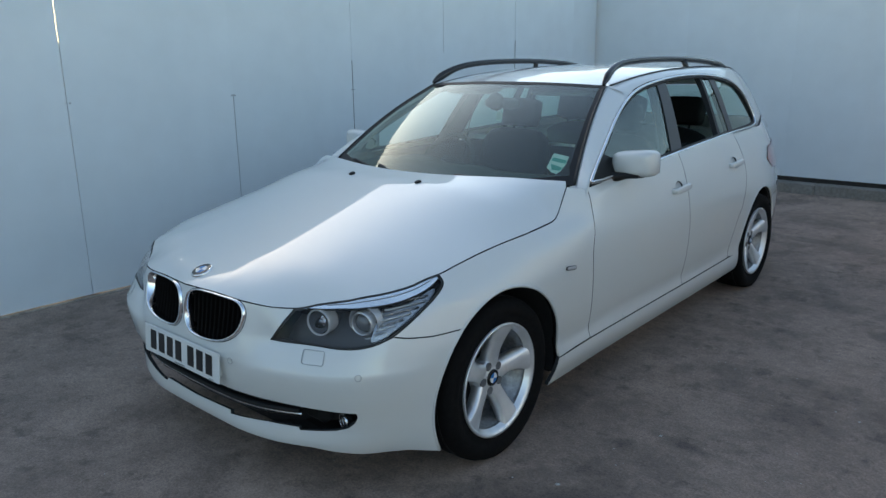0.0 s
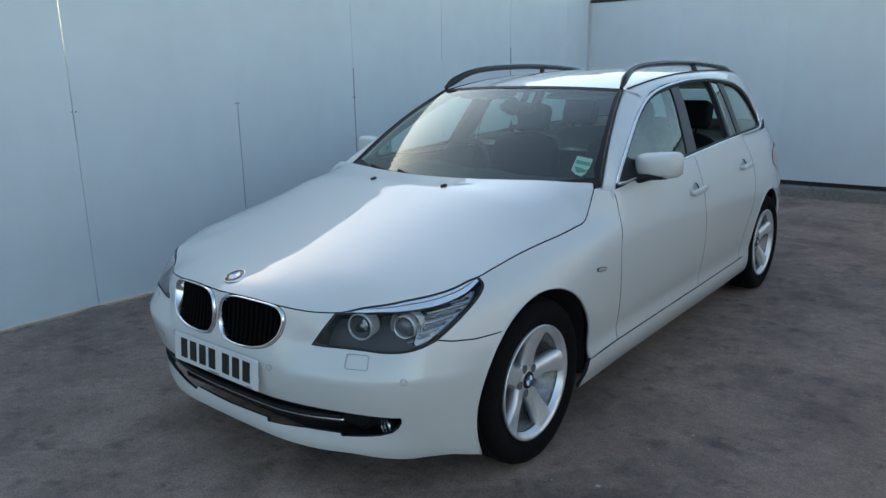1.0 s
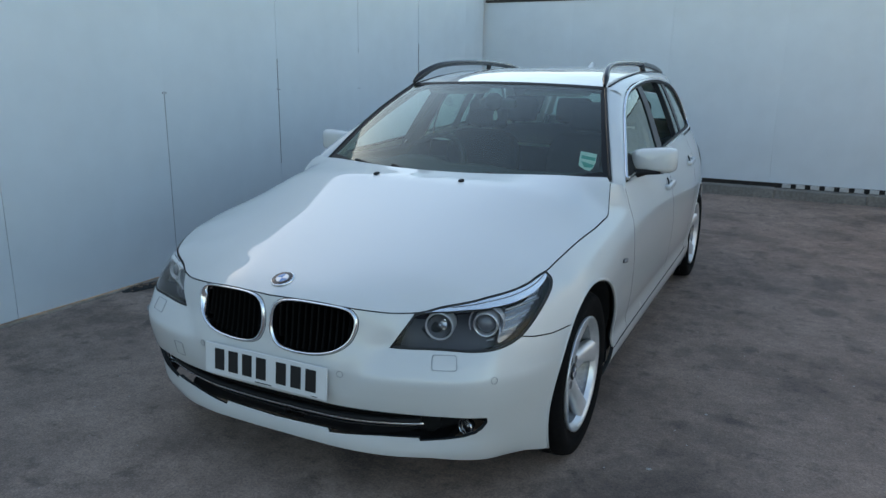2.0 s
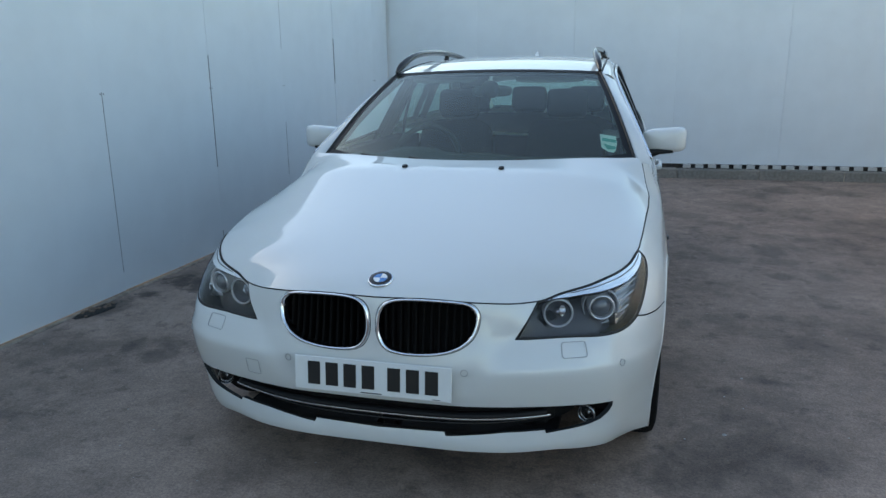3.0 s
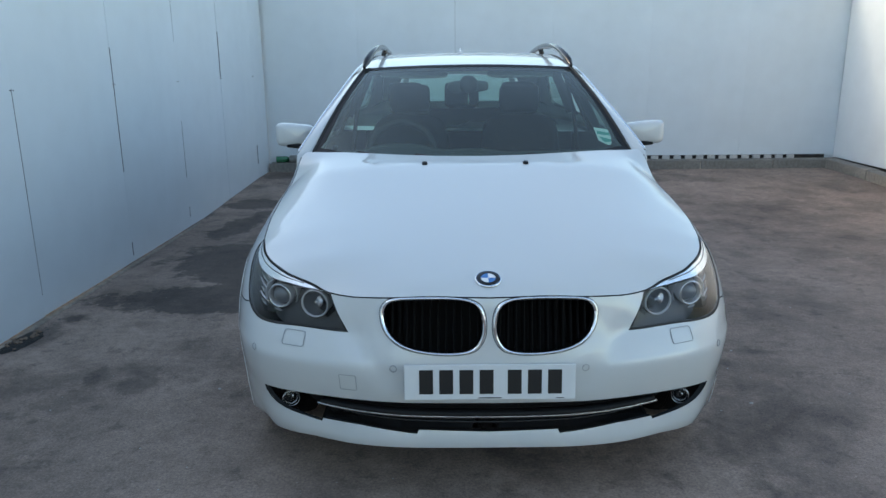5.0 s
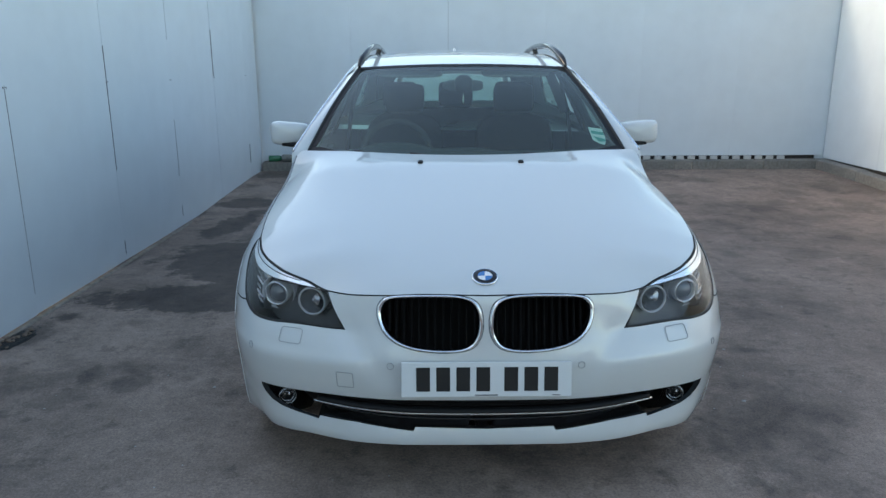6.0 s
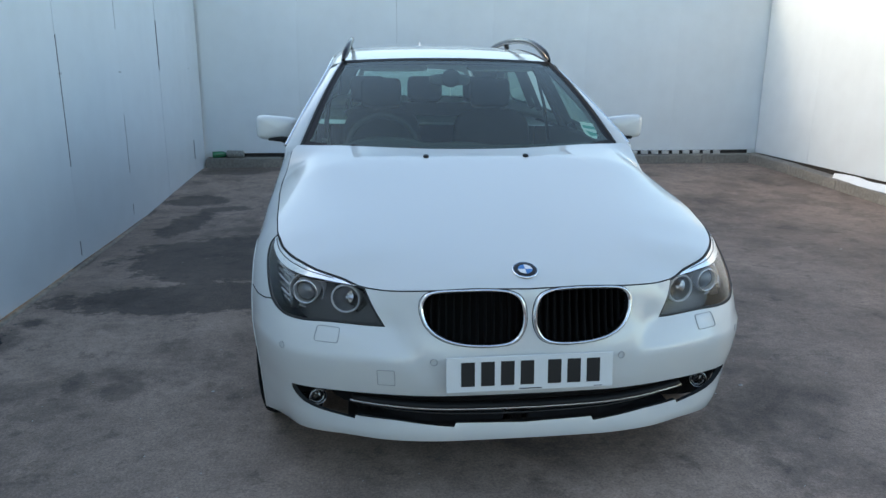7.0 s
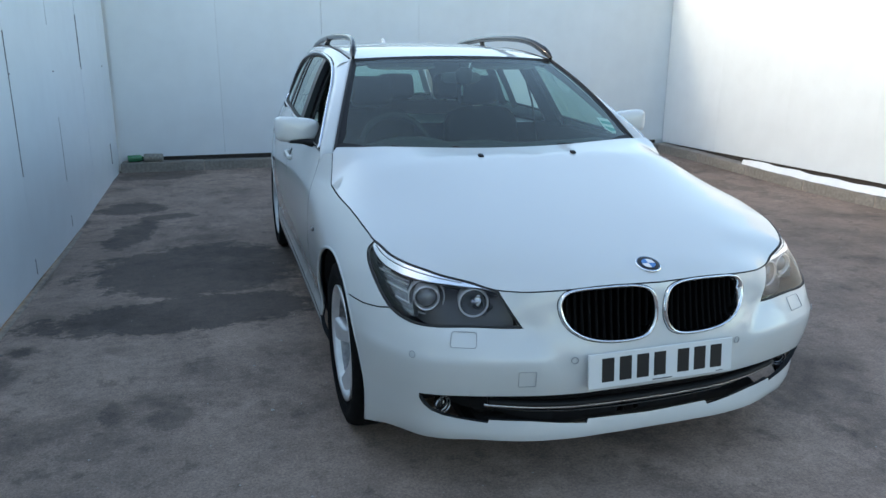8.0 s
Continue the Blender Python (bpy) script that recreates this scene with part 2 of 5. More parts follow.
def screen(u, v):
    """The windscreen: u across (-1 to 1), v up."""
    u, v = np.asarray(u, float), np.asarray(v, float)
    x0, y0, z0 = .772 * u, .44 + .235 * np.abs(u) ** 2.2, .945 + .04 * u * u
    x1, y1, z1 = .570 * u, 1.235 + .055 * np.abs(u) ** 2, 1.402 - .017 * u * u
    b = np.sin(np.pi * v) * .028
    return np.stack([x0 + (x1 - x0) * v, y0 + (y1 - y0) * v - b * .5, z0 + (z1 - z0) * v + b * .86], -1)


# ---- mesh helpers
def part(name, bm, mat, parent=None, label="", smooth=False):
    """Links a bmesh as one mesh object."""
    me = bpy.data.meshes.new(name)
    bm.to_mesh(me)
    bm.free()
    me.materials.append(mat)
    if smooth:
        me.shade_smooth()
    ob = new(name, me)
    ob.parent = parent
    return tagged(ob, label)


def mesh_part(name, verts, faces, mat, parent=None, label="", smooth=True, normals=None):
    me = bpy.data.meshes.new(name)
    me.from_pydata([tuple(map(float, v)) for v in verts], [], [tuple(map(int, f)) for f in faces])
    me.materials.append(mat)
    if smooth:
        me.shade_smooth()
    if normals is not None:
        me.normals_split_custom_set_from_vertices([tuple(map(float, n)) for n in normals])
    ob = new(name, me)
    ob.parent = parent
    return tagged(ob, label)


def box(bm, x0, x1, y0, y1, z0, z1, bevel=0.0, segments=1):
    """Adds a box to bm, its edges rounded."""
    m = Matrix.Translation(((x0 + x1) / 2, (y0 + y1) / 2, (z0 + z1) / 2)) @ Matrix.Diagonal((x1 - x0, y1 - y0, z1 - z0, 1))
    vs = bmesh.ops.create_cube(bm, size=1, matrix=m)["verts"]
    if bevel:
        bmesh.ops.bevel(bm, geom=list({e for v in vs for e in v.link_edges}), offset=bevel, segments=segments, affect='EDGES', profile=.5)
    return bm


def grid_faces(rows, cols, closed=False):
    """Quads of a grid of rows x cols vertices; closed joins the last column to the first."""
    n = cols if closed else cols - 1
    return [(r * cols + c, r * cols + (c + 1) % cols, (r + 1) * cols + (c + 1) % cols, (r + 1) * cols + c) for r in range(rows - 1) for c in range(n)]


def tube(path, radius, sides=10, squash=1.0, cap=True):
    """Vertices and faces of a pipe along a path; squash flattens it."""
    p = np.array(path, float)
    r = np.broadcast_to(np.asarray(radius, float), len(p))
    tan = np.gradient(p, axis=0)
    tan /= np.linalg.norm(tan, axis=1)[:, None]
    vs = []
    for i in range(len(p)):
        a = np.cross(tan[i], (0, 0, 1.0))
        if np.linalg.norm(a) < .05:
            a = np.cross(tan[i], (0, 1.0, 0))
        a /= np.linalg.norm(a)
        b = np.cross(a, tan[i])
        for k in range(sides):
            w = 2 * math.pi * k / sides
            vs.append(p[i] + r[i] * (a * math.cos(w) + b * math.sin(w) * squash))
    fs = grid_faces(len(p), sides, True)
    if cap:
        fs += [tuple(range(sides))[::-1], tuple((len(p) - 1) * sides + k for k in range(sides))]
    return vs, fs


def lathe(profile, sides=48, axis='x', closed=False):
    """A turned shape about the x axis from (offset, radius) pairs."""
    vs = [(o, r * math.cos(2 * math.pi * k / sides), r * math.sin(2 * math.pi * k / sides)) for o, r in profile for k in range(sides)]
    return vs, grid_faces(len(profile), sides, True)


# ---- the yard
WALL_W, WALL_N, WALL_E, TOP = -2.40, 6.52, 4.90, 2.50
KERB_Z, RISE = .115, .087


def rise(y):
    """The yard climbs gently from behind the car to the north kerb."""
    t = min(max((y - 3.0) / 3.38, 0), 1)
    return RISE * t * t * (3 - 2 * t)


def yard_ground():
    """Worn tarmac with damp stains, fine grit, paler tracks and some painted shade."""
    m = bpy.data.materials.new("worn_tarmac")
    m.use_nodes = True
    nt, p = m.node_tree, m.node_tree.nodes["Principled BSDF"]
    co = nt.nodes.new("ShaderNodeTexCoord").outputs["Object"]

    def noise_of(size, detail=6, rough=.6):
        n = nt.nodes.new("ShaderNodeTexNoise")
        n.inputs["Scale"].default_value, n.inputs["Detail"].default_value, n.inputs["Roughness"].default_value = 1 / size, detail, rough
        nt.links.new(co, n.inputs["Vector"])
        return n

    def ranged(src, a, b, c, d):
        r = nt.nodes.new("ShaderNodeMapRange")
        for k, v in zip(("From Min", "From Max", "To Min", "To Max"), (a, b, c, d)):
            r.inputs[k].default_value = v
        nt.links.new(src, r.inputs["Value"])
        return r.outputs[0]

    def calc(op, a, b):
        k = nt.nodes.new("ShaderNodeMath")
        k.operation = op
        for i, v in enumerate((a, b)):
            if isinstance(v, float):
                k.inputs[i].default_value = v
            else:
                nt.links.new(v, k.inputs[i])
        return k.outputs[0]

    # stains and painted shade: ellipses with a frayed edge, (x, y, half length, half width, turn, strength, softness)
    bend = nt.nodes.new("ShaderNodeVectorMath")
    bend.operation = 'MULTIPLY_ADD'
    fray = noise_of(.34, 10, .75)
    nt.links.new(fray.outputs["Color"], bend.inputs[0])
    bend.inputs[1].default_value = (.34, .34, 0)
    nt.links.new(co, bend.inputs[2])
    shift = nt.nodes.new("ShaderNodeVectorMath")
    shift.operation = 'SUBTRACT'
    nt.links.new(bend.outputs[0], shift.inputs[0])
    shift.inputs[1].default_value = (.17, .17, 0)
    ragged = noise_of(.13, 10, .8).outputs["Fac"]
    blotch = noise_of(.45, 4, .6).outputs["Fac"]
    ragged = calc('ADD', ranged(ragged, 0, 1, -.75, .75), ranged(blotch, 0, 1, -.5, .5))
    # one mask for the stains and the shade painted into the tarmac
    damp_and_shade = None
    for x, y, a, b, turn, strong, soft in DAMP + DRIPS + WORN_AND_SHADE:
        mp = nt.nodes.new("ShaderNodeMapping")
        mp.vector_type = 'TEXTURE'
        mp.inputs["Location"].default_value, mp.inputs["Rotation"].default_value, mp.inputs["Scale"].default_value = (x, y, 0), (0, 0, radians(turn)), (a, b, 1)
        nt.links.new(shift.outputs[0], mp.inputs["Vector"])
        ln = nt.nodes.new("ShaderNodeVectorMath")
        ln.operation = 'LENGTH'
        nt.links.new(mp.outputs[0], ln.inputs[0])
        v = ranged(calc('ADD', ln.outputs["Value"], ragged), 1 - soft, 1 + soft * .6, strong, 0)
        damp_and_shade = v if damp_and_shade is None else calc('MAXIMUM', damp_and_shade, v)
    old = ranged(noise_of(.9, 8, .65).outputs["Fac"], .50, .66, 0, 1)
    tone = calc('MULTIPLY', ranged(noise_of(2.2, 6).outputs["Fac"], .3, .7, .74, 1.27), ranged(noise_of(.30, 8, .68).outputs["Fac"], .3, .7, .74, 1.24))
    tone = calc('MULTIPLY', tone, ranged(noise_of(.010, 3, .7).outputs["Fac"], .3, .7, .70, 1.32))
    tone = calc('MULTIPLY', tone, ranged(noise_of(.045, 6, .75).outputs["Fac"], .3, .7, .78, 1.22))
    tone = calc('MULTIPLY', tone, ranged(noise_of(.17, 8, .72).outputs["Fac"], .56, .64, 1, .66))
    tone = calc('MULTIPLY', tone, ranged(noise_of(.75, 9, .7).outputs["Fac"], .54, .60, 1, .74))
    tone = calc('MULTIPLY', tone, ranged(old, 0, 1, 1, .58))
    tone = calc('MULTIPLY', tone, ranged(damp_and_shade, 0, 1, 1, .38))
    grit = ranged(noise_of(.013, 2).outputs["Fac"], .70, .76, 0, .10)
    v = nt.nodes.new("ShaderNodeVectorMath")
    v.operation = 'SCALE'
    v.inputs[0].default_value = (.282, .204, .164)
    nt.links.new(tone, v.inputs["Scale"])
    g = nt.nodes.new("ShaderNodeVectorMath")
    nt.links.new(v.outputs[0], g.inputs[0])
    nt.links.new(grit, g.inputs[1])
    nt.links.new(g.outputs[0], p.inputs["Base Color"])
    nt.links.new(ranged(damp_and_shade, 0, 1, .85, .78), p.inputs["Roughness"])
    b = nt.nodes.new("ShaderNodeBump")
    b.inputs["Distance"].default_value, b.inputs["Strength"].default_value = .004, .6
    nt.links.new(noise_of(.011, 4, .7).outputs["Fac"], b.inputs["Height"])
    nt.links.new(b.outputs[0], p.inputs["Normal"])
    return m


# damp patches by the west wall, drips on the east side, worn tones with painted shade
DAMP = [(-1.5, 1.47, .8, .27, 2, 1, .07), (-1.45, 2.42, .72, .66, 0, 1, .09), (-1.98, 3.57, .17, .56, -12, .95, .12), (-1.76, 4.06, .26, .09, 4, .95, .15), (-2.1, 4.44, .34, .22, 0, 1, .1),
        (-1.92, 6.15, .5, .3, 0, .9, .15), (-2.44, 2.36, .07, .2, 0, .9, .2), (-2.44, 4, .06, .14, 0, .8, .2), (-2.27, 1.11, .07, .06, 0, .8, .3), (-2.34, .80, .12, .20, 0, .8, .3),
        (-1.78, .31, .06, .11, 10, .7, .3), (-1.54, .21, .11, .07, 10, .7, .3), (-1, -1, .6, .25, 30, .25, .7)]
DRIPS = [(1.83, 3.13, .13, .24, 0, .7, .35), (1.81, 2.39, .13, .12, 10, .7, .35), (2.1, 2.39, .09, .13, 0, .6, .4), (2.16, 5.22, .15, .3, 0, .6, .4), (1.33, 3.78, .06, .09, 0, .6, .4),
         (1.31, 4.33, .24, .13, -4, .65, .4), (1.95, 1.85, .06, .15, 0, .55, .4), (1.41, 1.49, .05, .06, 0, .75, .35), (1.29, 1.37, .1, .12, 0, .5, .45), (1.83, 2.77, .18, .13, 6, .6, .4),
         (2.33, 5.67, .26, .22, 0, .55, .4), (2.71, 5.88, .13, .18, 0, .55, .4), (2.69, 4.25, .16, .18, 0, .45, .5), (1.09, 1.24, .07, .09, 0, .55, .4)]
# the last two ellipses paint shade: before the car's nose, over the east side
WORN_AND_SHADE = [(1.41, .54, .19, .06, 0, .6, .45), (.9, 4.39, .6, .08, -4, .6, .45), (.92, 1.41, .12, .08, 0, .5, .5), (2.2, 4.6, 1.5, .5, 8, .35, .6), (2.9, 1.3, .8, .4, 50, .3, .7), (1.5, -.6, .5, .3, -20, .25, .7), (0, -1.2, 1.2, .3, 0, .3, .6), (4.6, 1.5, 3.2, 7, 0, .45, .6)]
TARMAC = yard_ground()
bm = bmesh.new()
_gx = [-1500, -200, -40, -10, -5, -2.5, 0, 2.5, 5, 10, 40, 200, 1500]
_gy = [-1500, -200, -40, -10, -5, -2.5, 0, 2] + [3 + .26 * k for k in range(14)] + [7, 10, 40, 200, 1500]
_gv = [[bm.verts.new((x, y, rise(y))) for x in _gx] for y in _gy]
for _a, _b in zip(_gv[:-1], _gv[1:]):
    for k in range(len(_gx) - 1):
        bm.faces.new((_a[k], _a[k + 1], _b[k + 1], _b[k]))
tagged(part("ground", bm, TARMAC, smooth=True), "worn dark grey tarmac yard with damp stains", "ground", kind="structure")

SHEET = material("pale_wall_sheet", (.615, .665, .700), .36, spots=(1.6, .05), grain=(.25, .03), bump=(.9, .006), spec=.55)
TIMBER = material("dark_timber", (.035, .03, .027), .8, grain=(.05, .3))
CONCRETE = material("kerb_concrete", (.20, .185, .165), .85, grain=(.03, .2), spots=(.35, .22), bump=(.012, .003))
FOOT = material("grimy_mortar", (.25, .215, .18), .85, grain=(.05, .3), spots=(.3, .2))
SUNLIT_WHITE = material("sunlit_band_white", (.72, .73, .73), .45, grain=(.1, .05))
rng = random.Random(7)


def sheet_mesh(width, height):
    """A wall sheet about its lower middle, face towards -y, with a slight bow."""
    bm = bmesh.new()
    nx, nz = 6, 8
    for dy in (0.0, .016):
        for j in range(nz + 1):
            for i in range(nx + 1):
                u, v = i / nx, j / nz
                bow = .004 * math.sin(math.pi * u) * (.6 + .4 * math.sin(2.2 * math.pi * v + 1))
                bm.verts.new(((u - .5) * width, dy - bow, v * height))
    bm.verts.ensure_lookup_table()
    n = (nx + 1) * (nz + 1)
    f = lambda i, j, k: bm.verts[k * n + j * (nx + 1) + i]
    for j in range(nz):
        for i in range(nx):
            bm.faces.new((f(i, j, 0), f(i + 1, j, 0), f(i + 1, j + 1, 0), f(i, j + 1, 0)))
            bm.faces.new((f(i, j, 1), f(i, j + 1, 1), f(i + 1, j + 1, 1), f(i + 1, j, 1)))
    for i in range(nx):
        bm.faces.new((f(i, 0, 0), f(i, 0, 1), f(i + 1, 0, 1), f(i + 1, 0, 0)))
        bm.faces.new((f(i, nz, 0), f(i + 1, nz, 0), f(i + 1, nz, 1), f(i, nz, 1)))
    for j in range(nz):
        bm.faces.new((f(0, j, 0), f(0, j + 1, 0), f(0, j + 1, 1), f(0, j, 1)))
        bm.faces.new((f(nx, j, 0), f(nx, j, 1), f(nx, j + 1, 1), f(nx, j + 1, 0)))
    me = bpy.data.meshes.new("panel")
    bm.to_mesh(me)
    bm.free()
    me.shade_smooth()
    me.set_sharp_from_angle(angle=radians(40))
    me.materials.append(SHEET)
    return me


def boarded_wall(name, label, place, turn, seams, z0, z1, opened=()):
    """A hoarding: timber rails and posts behind, with sheets between the seams along its own x."""
    bm = bmesh.new()
    for z in (z0 + .05, (z0 + z1) / 2, z1 - .06):
        box(bm, seams[0], seams[-1], .019, .065, z - .045, z + .045)
    for s in seams:
        box(bm, s - .03, s + .03, .066, .14, 0, z1 - .03 if name != "wall_west" or abs(s + .10) > .01 else 1.66)
    w = tagged(part(name, bm, TIMBER), label, "wall", kind="structure")
    w.matrix_world = place @ pose(0, 0, 0, 0, 0, turn)
    for a, b in zip(seams[:-1], seams[1:]):
        me = sheet_mesh(b - a - rng.uniform(.0010, .0020), z1 - z0)
        p = new("panel", me)
        p.parent = w
        open_top = abs(b + .10) < .01 and name == "wall_west"
        p.matrix_local = pose((a + b) / 2 - .004 * open_top, rng.uniform(-.003, .003), z0, rng.uniform(-.15, .15), -.13 if open_top else rng.uniform(-.06, .06), rng.uniform(-.25, .25))
    # stretches where a joint has opened: (along the wall, from, to, width)
    for a, lo, hi, wide in opened:
        part("joint_strip", box(bmesh.new(), a - wide / 2, a + wide / 2, -.006, .004, lo, hi), JOINT, w)
    return w


# rusty screw heads beside the seams
SCREW = material("rusty_screw", (.05, .04, .035), .6, .4)


def screw_heads(wall, places):
    bm = bmesh.new()
    bmesh.ops.create_cone(bm, cap_ends=True, segments=10, radius1=.0048, radius2=.0032, depth=.003, matrix=Matrix.Rotation(radians(90), 4, 'X'))
    me = bpy.data.meshes.new("screw")
    bm.to_mesh(me)
    bm.free()
    me.materials.append(SCREW)
    for x, z in places:
        o = new("screw", me)
        o.parent = wall
        o.matrix_local = pose(x, -.0065, z)


# posts that close the corners
for x, y, mat in ((WALL_W, WALL_N, SHEET), (WALL_E, WALL_N, SHEET)):
    tagged(part("corner_post", box(bmesh.new(), x - .10, x + .10, y + .022, y + .2, 0, TOP - .02, .004), mat), "upright post behind the wall corner", "post", kind="structure")

# sheets are four feet wide: seams along each wall
west = boarded_wall("wall_west", "pale blue-white boarded wall of upright sheets", Matrix.Translation((-2.462, 0, 0)), 90 - .55,
             [-.10 + 1.208 * k for k in range(-5, 6)] + [WALL_N - .02], .015, TOP,
             [(1.108, .14, .98, .0015), (1.108, .98, 1.30, .0022), (2.316, .68, 1.54, .0024), (2.316, .06, .16, .004), (3.524, .46, .95, .0020),
              (3.524, 1.62, 2.2, .0020), (3.524, .10, .19, .004), (4.732, 1.30, 1.75, .0030), (5.94, .26, .48, .003)])
screw_heads(west, [(-.10 + 1.208 * k + d, 1.285 + .004 * (k % 3)) for k in range(-1, 6) for d in (-.014, .015)])
boarded_wall("wall_north", "pale blue-white boarded wall of upright sheets on a kerb", Matrix.Translation((0, WALL_N, 0)), 0,
             [WALL_W + .02] + [1.23 + 1.22 * k for k in range(-2, 3)] + [WALL_E - .004], .25, 2.325)
# the southernmost sheets are unseen, added to cut horizon glow on the car
boarded_wall("wall_east", "brightly lit pale boarded wall of upright sheets on a kerb", Matrix.Translation((WALL_E, 0, 0)), -90,
             [-WALL_N + .004 + 1.19 * k for k in range(0, 8)], .215, TOP)
tagged(part("coping", box(bmesh.new(), WALL_W + .01, WALL_E - .01, WALL_N - .012, WALL_N + .10, 2.326, 2.362, .004), TIMBER), "dark timber coping along the top of the wall", "trim", kind="structure")
# out-of-view wall, added to block the bright horizon southeast of the car
boarded_wall("horizon_screen_east", "added unseen boarded wall hiding the low horizon glow to the east", Matrix.Translation((24, 0, 0)), -90,
             [.5 + 1.22 * k for k in range(0, 17)], .015, TOP)
# a second added wall, behind the camera, blocks the southern horizon
boarded_wall("horizon_screen_south", "added unseen boarded wall hiding the low horizon glow behind the camera", Matrix.Translation((0, -20, 0)), 180,
             [-23.9 + 1.22 * k for k in range(0, 31)], .015, TOP)


def kerb_run(name, label, start, length, turn):
    """A kerb of concrete stones with open joints; its back is at y = 0.17 of its own frame."""
    place = Matrix.Translation(start) @ pose(0, 0, 0, 0, 0, turn)
    lift = lambda x: rise((place @ Vector((x, 0, 0))).y)
    bm = bmesh.new()
    n = 12
    for i in range(n):
        z = lift(length * (i + .5) / n)
        box(bm, length * i / n, length * (i + 1) / n, .01, .165, -.05 + z, KERB_Z - .012 + z)
    k = tagged(part(name, bm, FOOT), label, "kerb", kind="structure")
    k.matrix_world = place
    bm = box(bmesh.new(), -.455, .455, 0, .16, -.06, KERB_Z, .012, 2)
    me = bpy.data.meshes.new("kerb_stone")
    bm.to_mesh(me)
    bm.free()
    me.materials.append(CONCRETE)
    x = .46
    while x < length:
        o = new("kerb_stone", me)
        o.parent = k
        o.matrix_local = pose(x, rng.uniform(-.004, .004), lift(x) + rng.uniform(-.006, .004), 0, math.degrees(math.atan2(lift(x - .4) - lift(x + .4), .8)) + rng.uniform(-.2, .2), rng.uniform(-.3, .3))
        x += .922


kerb_run("kerb_north", "weathered concrete kerb below the boarded wall", (WALL_W + .02, WALL_N - .14, 0), WALL_E - WALL_W - .02, 0)
kerb_run("kerb_east", "weathered concrete kerb below the bright wall", (WALL_E - .16, WALL_N - .14, 0), 5.7, -90)

# dark backing added for the shaded gap between kerb and sheets, with pale packers on the north side
bm = box(bmesh.new(), WALL_W + .05, WALL_E - .02, WALL_N + .026, WALL_N + .07, .18, .29)
tagged(part("gap_backing", bm, TIMBER), "dark backing strip added for the shade in the gap under the wall", "timber", kind="structure")
bm = box(bmesh.new(), WALL_E + .024, WALL_E + .07, .9, WALL_N - .09, .10, .26)
tagged(part("gap_backing", bm, TIMBER), "dark backing strip added for the shade in the gap under the bright wall", "timber", kind="structure")
packer = None
for k in range(21):
    m = pose(1.42 + .146 * k, WALL_N - .035, KERB_Z + RISE + .001)
    if packer is None:
        packer = tagged(part("packer", box(bmesh.new(), -.045, .045, 0, .03, 0, .044, .003), material("pale_packer", (.5, .49, .47), .7, grain=(.02, .2))),
                        "small pale packing block under the wall sheets", "block", group="packers under the wall")
        packer.matrix_world = m
    else:
        copy_thing(packer, m)

# mortar along the foot of the west wall
bm = box(bmesh.new(), -2.458, -2.424, -2.5, 4.2, -.02, .010, .006)
foot = part("wall_foot", bm, FOOT)
foot.matrix_world = pose(0, 0, 0, 0, 0, -.55)
tagged(foot, "thin grimy mortar fillet along the wall's foot", "trim", kind="structure")

# crumbled mortar where the wall's foot has broken out
rb = random.Random(11)
vs, fs = [], []
for _ in range(70):
    x, y, r = -2.40 + rb.uniform(-.04, .07), rb.gauss(.80, .10), rb.uniform(.004, .014)
    k0 = len(vs)
    for j in range(5):
        w = 2 * math.pi * j / 5 + rb.uniform(-.4, .4)
        vs.append((x + r * rb.uniform(.6, 1.1) * math.cos(w), y + r * rb.uniform(.6, 1.1) * math.sin(w), -.001))
    vs.append((x + rb.uniform(-.3, .3) * r, y, r * rb.uniform(.4, .8)))
    fs += [(k0 + j, k0 + (j + 1) % 5, k0 + 5) for j in range(5)]
tagged(mesh_part("rubble", vs, fs, material("mortar_rubble", (.13, .12, .11), .9, grain=(.01, .4)), smooth=False), "crumbled mortar and grit at the foot of the wall", "rubble", kind="stuff")

# a broken patch of tarmac with loose stones where the ground meets the west wall
br = random.Random(11)
rows = [(.0, .010), (.55, .009), (.82, .007), (1.0, .0015)]
wob = [br.uniform(.82, 1.15) for _ in range(26)]
vs = [(-2.372 + .070 * f * wob[i] * math.cos(a), .735 + .165 * f * wob[i] * math.sin(a), z + br.uniform(0, .003) * (f < 1)) for f, z in rows[1:] for i, a in enumerate(np.linspace(0, 2 * math.pi, 26, False))]
fs = [(r * 26 + i, r * 26 + (i + 1) % 26, r * 26 + 26 + (i + 1) % 26, r * 26 + 26 + i) for r in range(2) for i in range(26)] + [tuple(range(26))[::-1]]
patch = tagged(mesh_part("broken_patch", vs, [f[::-1] for f in fs], material("wet_broken_tarmac", (.022, .019, .017), .8, grain=(.02, .5), bump=(.01, .006)), smooth=False), "dark broken tarmac with loose stones at the wall foot", "tarmac patch")
stone_mat = material("brown_stone", (.17, .125, .095), .9, grain=(.01, .35))
for _ in range(24):
    a, f, r = br.uniform(0, 2 * math.pi), br.uniform(.1, .95), br.uniform(.006, .015)
    bm = bmesh.new()
    bmesh.ops.create_icosphere(bm, subdivisions=1, radius=r)
    for v in bm.verts:
        v.co *= br.uniform(.75, 1.2)
        v.co.z *= .6
    o = part("stone", bm, stone_mat, patch)
    o.matrix_local = Matrix.Translation((-2.372 + .066 * f * math.cos(a), .735 + .16 * f * math.sin(a), .010 + r * .4))

# loose white strip on the east kerb, its colour standing in for sunlight there
vs = []
N = 40
